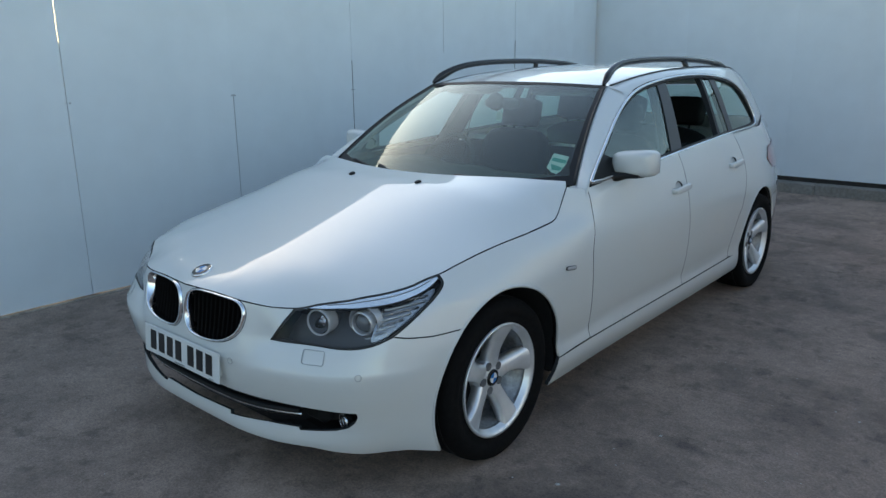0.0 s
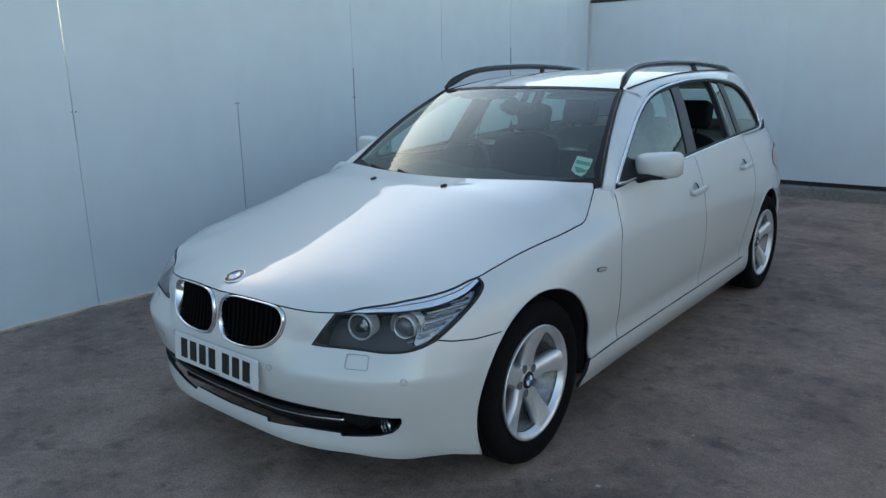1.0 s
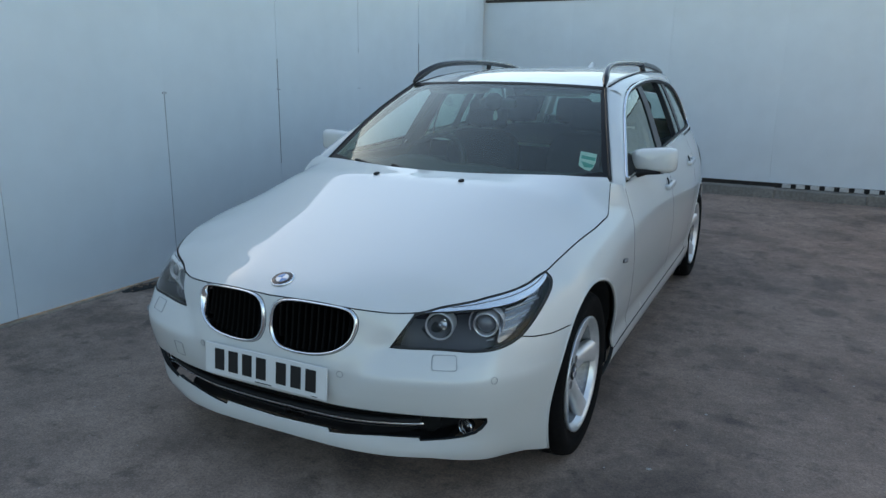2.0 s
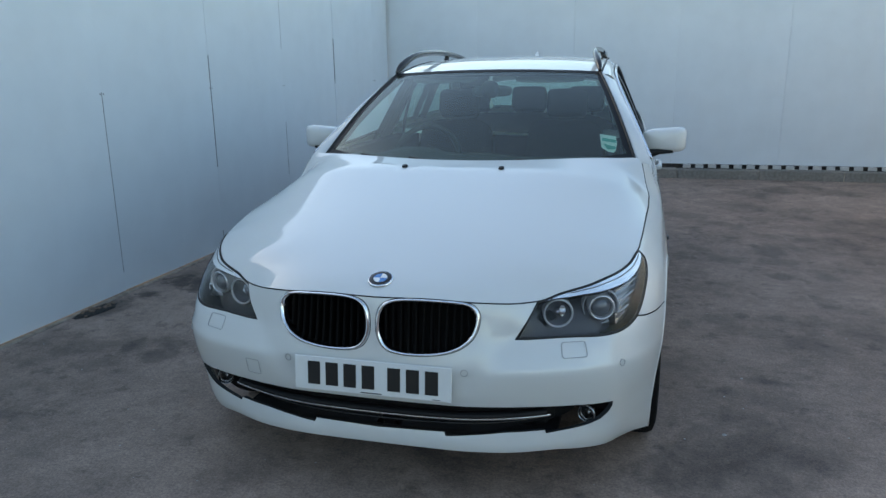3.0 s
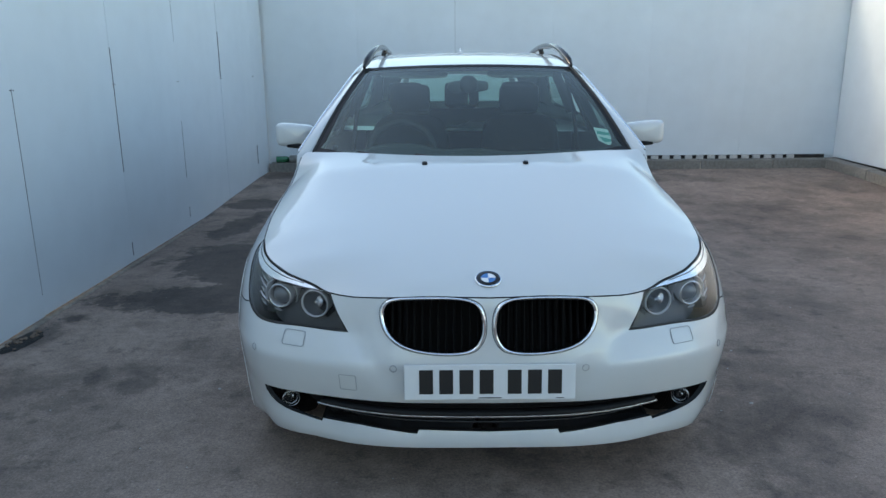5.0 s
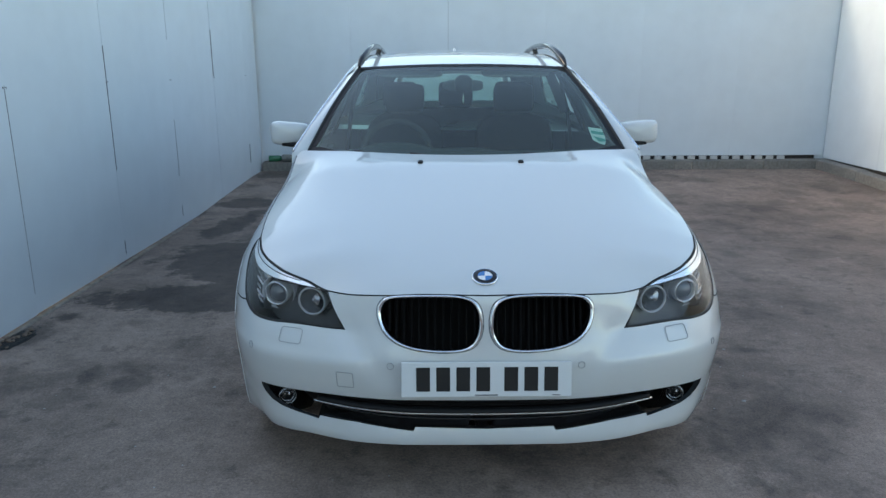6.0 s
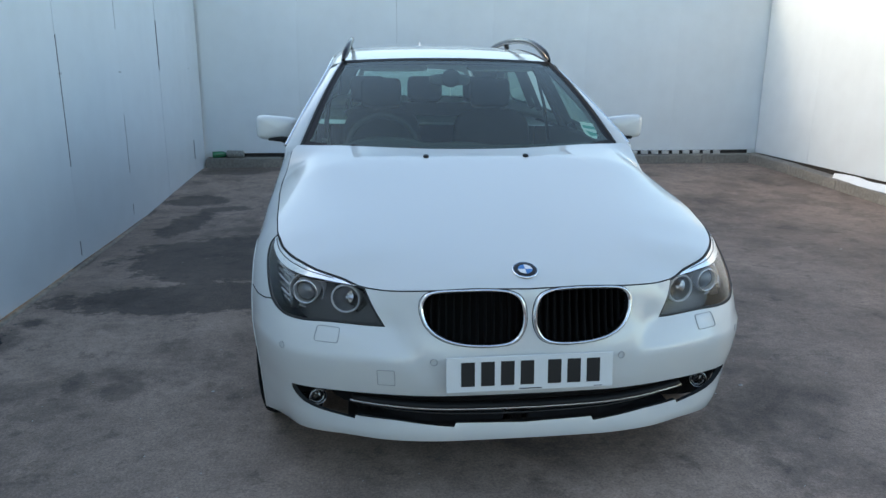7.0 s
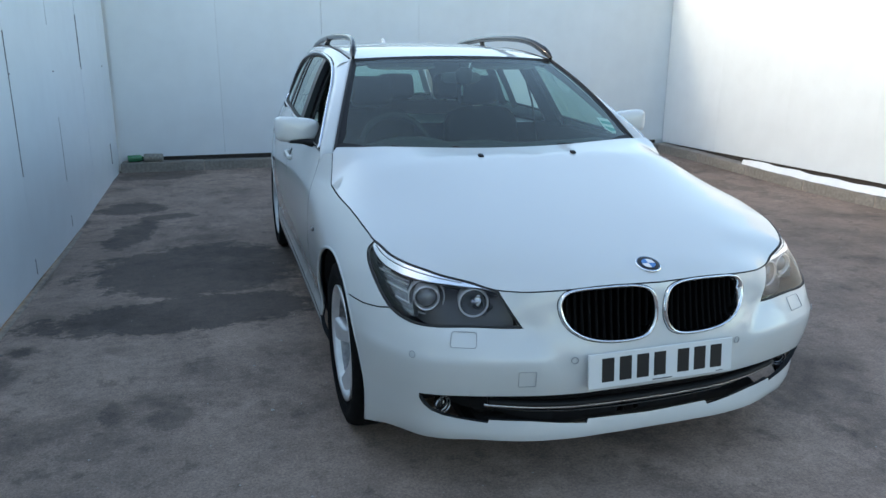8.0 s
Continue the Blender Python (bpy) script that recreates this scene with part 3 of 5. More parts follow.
for i in range(N + 1):
    y = 4.62 - 3.6 * i / N
    wv = .012 * math.sin(i * .9) + .008 * math.sin(i * 2.3)
    lift = .012 * abs(math.sin(i * .55))
    wide = min(1, i / 4) * .075
    for dx, dz in ((-.005, .0), (.01, .010), (wide * .6, .016), (wide + .02, .05)):
        vs.append((WALL_E - .145 + dx + wv, y, rise(y) + KERB_Z + .004 + dz + lift * (dx > 0)))
tagged(mesh_part("sunlit_kerb_strip", vs, grid_faces(N + 1, 4), SUNLIT_WHITE), "crumpled white strip added for the sunlit band on the kerb", "strip")

# pale chips and grit lying about the yard
gr = random.Random(3)
vs, fs = [], []
spots = [(1.162, -.029, .014), (1.30, .55, .010), (-1.15, .15, .010), (-1.2, .62, .008), (-1.05, .9, .009), (1.9, 1.2, .008), (3.2, 2.2, .012)]
spots += [(gr.uniform(-2.3, 4.6), gr.uniform(-2.2, 6.3), gr.uniform(.0025, .0065)) for _ in range(650)]
for x, y, r in spots:
    k0 = len(vs)
    for j in range(6):
        a = math.pi * j / 3 + gr.uniform(-.3, .3)
        q = r * gr.uniform(.6, 1.2)
        vs.append((x + q * math.cos(a), y + q * math.sin(a), rise(y) - .001))
    vs.append((x, y, rise(y) + r * .45))
    fs += [(k0 + j, k0 + (j + 1) % 6, k0 + 6) for j in range(6)]
tagged(mesh_part("grit", vs, fs, material("pale_grit", (.34, .33, .31), .8, grain=(.02, .3)), smooth=False), "scattered pale grit and chips on the tarmac", "grit", kind="stuff")


# ---- patches of a surface
def inside(poly, pts):
    """Which points lie inside a closed outline."""
    x, y = pts[:, 0], pts[:, 1]
    r = np.zeros(len(pts), bool)
    for (ax, ay), (bx, by) in zip(poly, np.roll(poly, -1, 0)):
        if ay != by:
            r ^= ((ay > y) != (by > y)) & (x < (bx - ax) * (y - ay) / (by - ay) + ax)
    return r


def dense(poly, step):
    out = []
    for a, b in zip(poly, np.roll(poly, -1, 0)):
        n = max(1, int(math.ceil(np.linalg.norm(b - a) / step)))
        out += [a + (b - a) * k / n for k in range(n)]
    return np.array(out)


def area2(p):
    q = np.roll(p, -1, 0)
    return float((p[:, 0] * q[:, 1] - q[:, 0] * p[:, 1]).sum())


def inset(poly, d):
    """The outline moved inwards by d."""
    if area2(poly) < 0:
        poly = poly[::-1]
    e = np.roll(poly, -1, 0) - poly
    e /= np.maximum(np.linalg.norm(e, axis=1), 1e-9)[:, None]
    n = np.stack([-e[:, 1], e[:, 0]], 1)
    m = n + np.roll(n, 1, 0)
    k = np.maximum((m * m).sum(1), .6)
    return poly + m * (2 * d / k)[:, None]


def normals_of(fn, a, b, e=.008):
    """Unit normals of the surface, pointing out of the car."""
    n = np.cross(fn(a + e, b) - fn(a - e, b), fn(a, b + e) - fn(a, b - e))
    n /= np.maximum(np.linalg.norm(n, axis=-1), 1e-12)[..., None]
    p = fn(a, b)
    c = np.stack([np.zeros(p[..., 0].shape), np.clip(p[..., 1], -.2, 3.4), np.full(p[..., 0].shape, .62)], -1)
    return np.where(((p - c) * n).sum(-1, keepdims=True) < 0, -n, n)


def off(fn, d):
    """The surface moved out by d."""
    return lambda a, b: fn(a, b) + normals_of(fn, np.asarray(a, float), np.asarray(b, float)) * d


def skin(name, fn, outline, mat, parent, holes=(), step=.035, gap=.0022, depth=.016, label="", edge=True):
    """A panel: the patch of a surface inside an outline, less its holes, with its edges turned in and coloured as
    shade.
    """
    loops = [inset(dense(np.array(outline, float), step * .6), gap)]
    loops += [dense(inset(np.array(h, float), -gap), step * .6) for h in holes]
    lo, hi = loops[0].min(0), loops[0].max(0)
    gx, gy = np.meshgrid(np.arange(lo[0], hi[0], step), np.arange(lo[1], hi[1], step))
    g = np.stack([gx.ravel(), gy.ravel()], 1)
    g[:, 0] += (np.round((g[:, 1] - lo[1]) / step) % 2) * step * .5
    keep = inside(loops[0], g)
    for h in loops[1:]:
        keep &= ~inside(h, g)
    g = g[keep]
    rim = np.concatenate(loops)
    if len(g):
        d = np.sqrt(((g[:, None] - rim[None]) ** 2).sum(-1)).min(1)
        g = g[d > step * .35]
    edges, k = [], 0
    for l in loops:
        n = len(l)
        edges += [(k + i, k + (i + 1) % n) for i in range(n)]
        k += n
    pts = np.concatenate([rim, g]) if len(g) else rim
    v2, _, tri, *_ = geometry.delaunay_2d_cdt([Vector(p) for p in pts.tolist()], edges, [], 0, 1e-6)
    v2 = np.array([tuple(v) for v in v2])
    tri = np.array([t for t in tri if len(t) == 3])
    mid = v2[tri].mean(1)
    keep = inside(loops[0], mid)
    for h in loops[1:]:
        keep &= ~inside(h, mid)
    tri = tri[keep]
    P, N = fn(v2[:, 0], v2[:, 1]), normals_of(fn, v2[:, 0], v2[:, 1])
    c = np.cross(P[tri[:, 1]] - P[tri[:, 0]], P[tri[:, 2]] - P[tri[:, 0]])
    bad = (c * N[tri[:, 0]]).sum(1) < 0
    tri[bad] = tri[bad][:, ::-1]
    verts, norms, faces = P.tolist(), N.tolist(), [tuple(t) for t in tri.tolist()]
    if edge:
        seen = collections.Counter()
        for t in faces:
            for a, b in zip(t, t[1:] + t[:1]):
                seen[(a, b)] += 1
        border = [(a, b) for (a, b) in seen if (b, a) not in seen]
        for a, b in border:
            k = len(verts)
            t = P[b] - P[a]
            o = np.cross(t, N[a])
            o /= max(np.linalg.norm(o), 1e-9)
            verts += [P[a].tolist(), P[b].tolist(), (P[b] - N[b] * depth).tolist(), (P[a] - N[a] * depth).tolist()]
            norms += [o.tolist()] * 4
            faces.append((k + 1, k, k + 3, k + 2))
    ob = mesh_part(name, verts, faces, mat, parent, label, True, norms)
    if edge:
        ob.data.materials.append(EDGE_SHADE)
        for f in list(ob.data.polygons)[len(tri):]:
            f.material_index = 1
    return ob


# ---- the car
SIDES = (1, -1)
car = tagged(new("estate_car"), "white estate car with black roof rails and silver alloy wheels", "car")
HUB_Z, ARCH_R = .322, .373
EDGE = pchip([0, .15, .338, .49, .533, .628, .715, .848, .95, 1.05, 1.135, 1.19, 1.26, 1.40, 1.56, 1.69, 1.80, 1.87, 1.914, 1.959, 1.999, 2.03],
             [.722, .722, .712, .705, .705, .721, .732, .746, .754, .767, .784, .790, .803, .825, .842, .852, .863, .871, .890, .930, .970, 1.0])
LAMP_LOW = [(.455, .599), (.588, .601), (.66, .600), (.738, .597), (.818, .600), (.878, .610), (.936, .627)]
LAMP_OUT = [(.936, .627), (1.045, .682), (1.145, .735), (1.184, .765), (1.180, float(EDGE(1.18)))]
FENDER_LINE = [(.936, .627), (.99, .616), (1.08, .607), (1.203, .607)]


def arc(y0, a0, a1, r=ARCH_R, n=22, zc=HUB_Z):
    """A wheel arch in the run of the skin: angles from the rear horizontal, over the top."""
    out = []
    for k in range(n + 1):
        w = radians(a0 + (a1 - a0) * k / n)
        out.append((s_at(y=y0 + r * math.cos(w)), zc + r * math.sin(w)))
    return out


def run(s0, s1, n=20):
    return [(s, float(EDGE(s))) for s in np.linspace(s0, s1, n)]


def side_of(pts, k):
    return [(p[0] * k, p[1]) for p in pts]


# nose edges
LAMP_IN = [(.455, .599), (.493, .651), (.533, .705)]
half = run(0, .533, 12)[1:-1] + LAMP_IN[::-1] + spline(LAMP_LOW, 6)[1:-1].tolist() + FENDER_LINE + arc(0, 131, 206, n=14) + [(1.0, .188), (.85, .197), (.6, .218), (.3, .221)]
bumper_line = [(0, .722)] + half + [(0, .221)] + side_of(half, -1)[::-1]
KIDNEY = [(.009, .64), (.018, .688), (.045, .712), (.10, .721), (.20, .720), (.29, .714), (.328, .699), (.342, .665), (.325, .612), (.278, .574), (.205, .553), (.11, .548), (.045, .560), (.016, .595)]
KID = spline(KIDNEY, 5, True)
INTAKE = [(0, .382), (.3, .383), (.5, .385), (.65, .383), (.79, .374), (.793, .356), (.781, .335), (.756, .315), (.712, .302), (.65, .294), (.56, .284), (.556, .295), (.42, .291), (.228, .273), (.222, .285), (0, .279)]
intake_line = np.array(INTAKE + side_of(INTAKE[1:-1], -1)[::-1])
skin("front_bumper", wrap, bumper_line, PAINT, car, [KID, KID * (-1, 1), intake_line], .03, .002)

# bonnet
_es = np.linspace(0, 2.04, 300)
_ep = wrap(_es, EDGE(_es))
_ep[:, 1] = np.maximum.accumulate(_ep[:, 1] + np.arange(300) * 1e-7)
BONNET_Z = pchip([-.78, -.765, -.735, -.697, -.60, -.45, -.2, .05, .18, .26, .33, .40, .66], [.712, .723, .742, .758, .789, .828, .887, .943, .9715, .9880, .9955, 1.0045, 1.042])


FULL = pchip([-.75, -.60, -.45, -.2, 0, .2, .5], [3.2, 3.1, 3.2, 3.2, 3.8, 5.4, 8.0])


def bonnet_control():
    """Points that hold the bonnet: its shut line, its middle and, more loosely, the flanks of its crown."""
    pts = [(p[0], p[1], p[2], 2e-6) for p in _ep[::6]]
    for y in (-.74, -.70, -.64, -.56, -.45, -.32, -.18, -.04, .10, .18, .26, .33, .40, .52, .66):
        zc = float(BONNET_Z(y))
        pts.append((0, y, zc, 2e-6))
        x, z = float(np.interp(y, _ep[:, 1], _ep[:, 0])), float(np.interp(y, _ep[:, 1], _ep[:, 2]))
        for u in (.25, .5, .75, .88):
            pts.append((x * u, y, zc - (zc - z) * u ** float(FULL(y)), 1e-4))
    p = np.array(pts)
    q = p[p[:, 0] > .001] * (-1, 1, 1, 1)
    return np.concatenate([p, q])


_cp = bonnet_control()
_poly = lambda x, y: np.stack([np.ones(x.shape), x, y, x * x, x * y, y * y], -1)
_A = np.zeros((len(_cp) + 6, len(_cp) + 6))
_A[:-6, :-6] = np.linalg.norm(_cp[:, None, :2] - _cp[None, :, :2], axis=-1) ** 3 + np.diag(_cp[:, 3])
_A[:-6, -6:] = _poly(_cp[:, 0], _cp[:, 1])
_A[-6:, :-6] = _A[:-6, -6:].T
_W = np.linalg.solve(_A, np.concatenate([_cp[:, 2], np.zeros(6)]))


def bonnet_at(x, y):
    """The bonnet over the plan, drawn smoothly through its control points."""
    x, y = np.broadcast_arrays(np.asarray(x, float), np.asarray(y, float))
    r = np.sqrt((x[..., None] - _cp[:, 0]) ** 2 + (y[..., None] - _cp[:, 1]) ** 2)
    return np.stack([x, y, (r ** 3) @ _W[:-6] + _poly(x, y) @ _W[-6:]], -1)


def bonnet_rear(x):
    return .410 + .185 * (np.abs(x) / .79) ** 2


front = [tuple(p[:2]) for p in wrap(np.linspace(0, 2.02, 90), EDGE(np.linspace(0, 2.02, 90)))]
rear = [(x, float(bonnet_rear(x))) for x in np.linspace(.785, 0, 16)]
bonnet_line = front + rear + [(-x, y) for x, y in (front[1:] + rear[:-1])][::-1]
skin("bonnet", bonnet_at, bonnet_line, PAINT, car, (), .022, .0022, .022, "white bonnet with two long creases")

# wings, doors, sills, rear quarters
BELT = pchip([2.10, 2.5, 3.1, 3.75, 4.5, 5.2], [.970, 1.002, 1.040, 1.072, 1.090, 1.095])
DOOR_FRONT = spline([(2.139, .972), (2.133, .90), (2.10, .80), (2.065, .70), (2.070, .55), (2.083, .42), (2.089, .312)], 5).tolist()
DOOR_MID = spline([(3.085, float(BELT(3.085))), (3.095, .8), (3.10, .55), (3.09, .318)], 5).tolist()
DOOR_REAR = spline([(3.93, float(BELT(3.93))), (3.985, .90), (3.985, .78), (3.93, .65), (3.845, .54), (3.80, .43), (3.79, .326)], 5).tolist()
REAR_Y = 2.886
HANDLES = ((2.999, .857), (3.815, .900))


def dish(s, z):
    """The rim of the finger recess behind a door handle."""
    return [(s - .012 + .044 * math.cos(a), z + .012 + .030 * math.sin(a)) for a in np.linspace(0, 2 * math.pi, 24, False)]


def dished(s0, z0):
    """The skin sunk into a shallow bowl round (s0, z0)."""
    def f(s, z):
        r = ((np.abs(s) - s0 + .012) / .047) ** 2 + ((z - z0 - .012) / .033) ** 2
        d = .022 * np.clip(1 - r, 0, 1) ** .6
        return wrap(s, z) - normals_of(wrap, np.asarray(s, float), np.asarray(z, float)) * d[..., None]
    return f


for k in SIDES:
    fender = run(1.18, 2.02, 27) + [(2.055, .984), (2.10, .976)] + DOOR_FRONT + [(1.95, .308), (s_at(y=.372), .300)] + arc(0, -3, 131, n=26) + FENDER_LINE[::-1] + spline(LAMP_OUT, 5).tolist()[1:-1]
    skin("front_wing", wrap, side_of(fender, k), PAINT, car, (), .035, .0023)
    belt1 = [(s, float(BELT(s))) for s in np.linspace(2.139, 3.085, 14)]
    dr = skin("front_door", wrap, side_of(belt1 + DOOR_MID[1:] + DOOR_FRONT[::-1][:-1], k), PAINT, car, [side_of(dish(*HANDLES[0]), k)], .045, .0018, edge=True)
    skin("finger_recess", dished(*HANDLES[0]), side_of(dish(*HANDLES[0]), k), PAINT, dr, (), .010, 0, .002, edge=False)
    belt2 = [(s, float(BELT(s))) for s in np.linspace(3.085, 3.93, 14)]
    dr = skin("rear_door", wrap, side_of(belt2 + DOOR_REAR[1:] + DOOR_MID[::-1][:-1], k), PAINT, car, [side_of(dish(*HANDLES[1]), k)], .045, .0018, edge=True)
    skin("finger_recess", dished(*HANDLES[1]), side_of(dish(*HANDLES[1]), k), PAINT, dr, (), .010, 0, .002, edge=False)
    sill = [(s_at(y=.372), .300), (2.089, .310), (3.09, .316), (3.79, .324), (s_at(y=REAR_Y - .375), .326), (s_at(y=REAR_Y - .345), .205), (3.3, .195), (2.3, .185), (s_at(y=.34), .172)]
    skin("sill", wrap, side_of(sill, k), PAINT, car, (), .045, label="white side skirt below the doors")
    belt3 = [(s, float(BELT(s)) - .016 + .036 * min(max((s - 4.62) / .4, 0), 1)) for s in np.linspace(3.93, 5.15, 18)]
    quarter = belt3 + [(5.40, 1.09), (5.40, .60), (s_at(y=REAR_Y + .25), .60)] + arc(REAR_Y, 48, 181, n=26) + [(3.80, .326)] + DOOR_REAR[::-1][1:-1]
    skin("rear_quarter", wrap, side_of(quarter, k), PAINT, car, (), .045)


def tail(s, z):
    """The skin counted from the middle of the tail."""
    s = np.asarray(s, float)
    return wrap(np.where(s < 0, -1, 1) * (S_END - np.abs(s)), z)


T = lambda s: S_END - s
rb = [(T(s), z) for s, z in arc(REAR_Y, 48, -28, n=12)]
rb = [(T(s_at(y=REAR_Y + .25)), .60)] + rb[1:] + [(1.0, .22), (.5, .23)]
skin("rear_bumper", tail, rb + [(-a, b) for a, b in rb][::-1], PAINT, car, (), .06)
skin("tailgate", tail, [(-.775, .605), (.775, .605), (.775, 1.09), (-.775, 1.09)], PAINT, car, (), .06)
for k in SIDES:
    skin("tail_lamp", off(tail, .004), side_of([(.62, .76), (1.0, .765), (1.45, .785), (1.60, .86), (1.50, .935), (1.0, .94), (.62, .93)], k), RED_LENS, car, (), .05, label="red tail lamp", edge=False)

# glasshouse: side frames, pillars, roof
DLO = spline([(.70, .022), (.816, .128), (1.018, .279), (1.233, .420), (1.459, .503), (1.727, .528), (2.10, .532), (2.431, .518), (2.776, .470),
              (2.985, .365), (3.085, .190), (3.035, .135)], 6).tolist() + spline([(2.90, .125), (2.326, .108), (1.689, .074), (1.20, .042), (.80, .018)], 5).tolist()
FRAME_IN = spline([(1.36, .492), (1.459, .519), (1.60, .537), (1.727, .543), (2.10, .547), (2.431, .533), (2.79, .486), (3.005, .378), (3.108, .19), (3.10, .05)], 6).tolist()
for k in SIDES:
    frame_line = [(1.28, .63)] + FRAME_IN + [(3.80, .05), (3.74, .3), (3.60, .63)] + [(y, .63) for y in np.linspace(3.5, 1.35, 18)]
    skin("side_frame", upper, [(a, b * k) for a, b in frame_line], PAINT, car, (), .045, .001, edge=False)
    waist = [(1.90, 0), (3.70, 0), (3.70, .062), (3.10, .062), (3.116, .16), (3.045, .128), (2.90, .120), (2.326, .104), (1.90, .082)]
    skin("waist_panel", off(upper, -.004), [(a, b * k) for a, b in waist], PAINT, car, (), .05, 0, .01, "white strip below the rear side windows", edge=False)


def roof_at(y, r):
    """The roof over length and metres from its middle."""
    r = np.asarray(r, float)
    return upper(y, np.where(r < 0, -1, 1) * (1 - np.abs(r) / 1.5))


lead = [(1.245 + .055 * (x / .555) ** 2, x) for x in np.linspace(-.555, .555, 13)]
roof_line = lead + [(y, .555) for y in np.linspace(1.45, 3.55, 14)] + [(3.60 + .08 * (1 - (x / .555) ** 2), x) for x in np.linspace(.54, -.54, 11)] + [(y, -.555) for y in np.linspace(3.55, 1.45, 14)]
skin("roof", roof_at, roof_line, PAINT, car, (), .05, .002, .02)
for k in SIDES:
    n, vs = 26, []
    bq = spline([(.668, .004), (.797, .137), (.999, .286), (1.215, .428), (1.425, .528)], 24)
    dq = spline([(.70, .022), (.816, .128), (1.018, .279), (1.233, .420), (1.459, .503)], 24)
    for i in range(-2, n + 2):
        t = min(max(i, 0), n - 1) / (n - 1)
        a = screen(1.012, t * 1.0)
        j, e = bq[int(round(t * (len(bq) - 1)))], dq[int(round(t * (len(dq) - 1)))]
        b, c = upper(j[0], j[1]), off(upper, -.004)(e[0], e[1] * 1.0)
        over = i - n + 1
        if i < 0:
            a, b, c = a + np.array((.004, -.012, -.030)) * -i, b + np.array((.002, -.010, -.045)) * -i, c + np.array((.002, -.010, -.045)) * -i
        elif over > 0:
            a, b, c = [p + np.array((-.012, .030, .004)) * over for p in (a, b, c)]
        mid = (a + b) / 2 + np.array((.8, -.45, .40)) * .004
        w = np.linspace(0, 1, 7)[:, None]
        row = (1 - w) ** 2 * a + 2 * w * (1 - w) * (2 * mid - (a + b) / 2) + w ** 2 * b
        row = np.vstack([row[0] + (-.01, .02, -.015), row, c])
        vs += (row * (k, 1, 1)).tolist()
    fs = grid_faces(n + 4, 9)
    mesh_part("front_pillar", vs, fs if k < 0 else [f[::-1] for f in fs], PAINT, car)

# windscreen with its black border
skin("windscreen", lambda a, b: screen(a / .7, b / .9), [(-.70, 0), (.70, 0), (.70, .9), (-.70, .9)], SCREEN, car, (), .05, 0, .004, "tinted windscreen", edge=False)
o = np.array([(-.705, -.01), (.705, -.01), (.702, .905), (-.702, .905)])
i_ = spline([(-.64, .06), (0, .045), (.64, .06), (.672, .12), (.672, .80), (.64, .868), (0, .874), (-.64, .868), (-.672, .80), (-.672, .12)], 4, True)
skin("screen_border", off(lambda a, b: screen(a / .7, b / .9), .0015), o, FRIT, car, [i_], .05, 0, .006, "black printed windscreen border")

# ---- side windows: (front glass, pillar, rear glass, divider, quarter glass, pillar, cargo glass)
def cut(lo, hi):
    """The part of the side opening between two slanting lines, each (y at q=0, y at q=0.55)."""
    line = lambda l, q: l[0] + (l[1] - l[0]) * q / .55
    p = dense(np.array(DLO, float), .03)
    for l, sign in ((lo, 1), (hi, -1)):
        if l is None:
            continue
        out = []
        d = [sign * (a[0] - line(l, a[1])) for a in p]
        for i in range(len(p)):
            j = (i + 1) % len(p)
            if d[i] >= 0:
                out.append(p[i])
            if d[i] * d[j] < 0:
                out.append(p[i] + (p[j] - p[i]) * d[i] / (d[i] - d[j]))
        p = np.array(out)
    return p


B1, B2, C1, C2, D1, D2 = (1.565, 1.75), (1.705, 1.855), (2.275, 2.335), (2.315, 2.365), (2.485, 2.47), (2.555, 2.56)
for k in SIDES:
    S = lambda p: [(a, b * k) for a, b in p]
    if k > 0:
        skin("front_window", off(upper, -.012), S(cut(None, B1)), SIDE_GLASS, car, (), .06, 0, .004, "closed tinted side window", edge=False)
    else:
        skin("rear_window", off(upper, -.012), S(cut(B2, C1)), SIDE_GLASS, car, (), .06, 0, .004, "closed tinted side window", edge=False)
    skin("centre_pillar", off(upper, -.006), S(cut(B1, B2)), POD, car, (), .06, 0, .03, "black centre pillar")
    skin("window_divider", off(upper, -.008), S(cut(C1, C2)), SEAL, car, (), .06, 0, .03)
    skin("quarter_window", off(upper, -.012), S(cut(C2, D1)), SIDE_GLASS, car, (), .06, 0, .004, "small fixed quarter window", edge=False)
    skin("rear_pillar", off(upper, -.008), S(cut(D1, D2)), POD, car, (), .06, 0, .03)
    skin("cargo_window", off(upper, -.012), S(cut(D2, None)), SIDE_GLASS, car, (), .06, 0, .004, "fixed tinted cargo window", edge=False)
    # bright trim round the openings, with a black seal inside it
    ring = dense(np.array(DLO), .03)
    P = off(upper, .003)(ring[:, 0], ring[:, 1] * k)
    vs, fs = tube(np.vstack([P, P[:2]]), .0085, 6, cap=False)
    mesh_part("window_trim", vs, fs, CHROME, car, "bright chrome window trim")
    inner = inset(ring, .014)
    P = off(upper, -.006)(inner[:, 0], inner[:, 1] * k)
    vs, fs = tube(np.vstack([P, P[:2]]), .007, 6, cap=False)
    mesh_part("window_seal", vs, fs, SEAL, car)
    # black cover where the mirror stands
    skin("mirror_cover", off(upper, .001), S([(.725, .028), (1.0, .036), (.99, .13), (.895, .175)]), BLACK, car, (), .04, 0, .02, "black triangular mirror mounting")

# rear screen and its frame
def back_at(a, b):
    """The tail above the belt: a across in metres at the bottom, b up."""
    a, b = np.asarray(a, float), np.asarray(b, float)
    v = b / .40
    return np.stack([a * (.89 - .25 * v), 3.94 - .27 * v - .16 * (a / .67) ** 2 * (1 - .5 * v), 1.05 + .355 * v - .03 * (a / .67) ** 2 * v], -1)


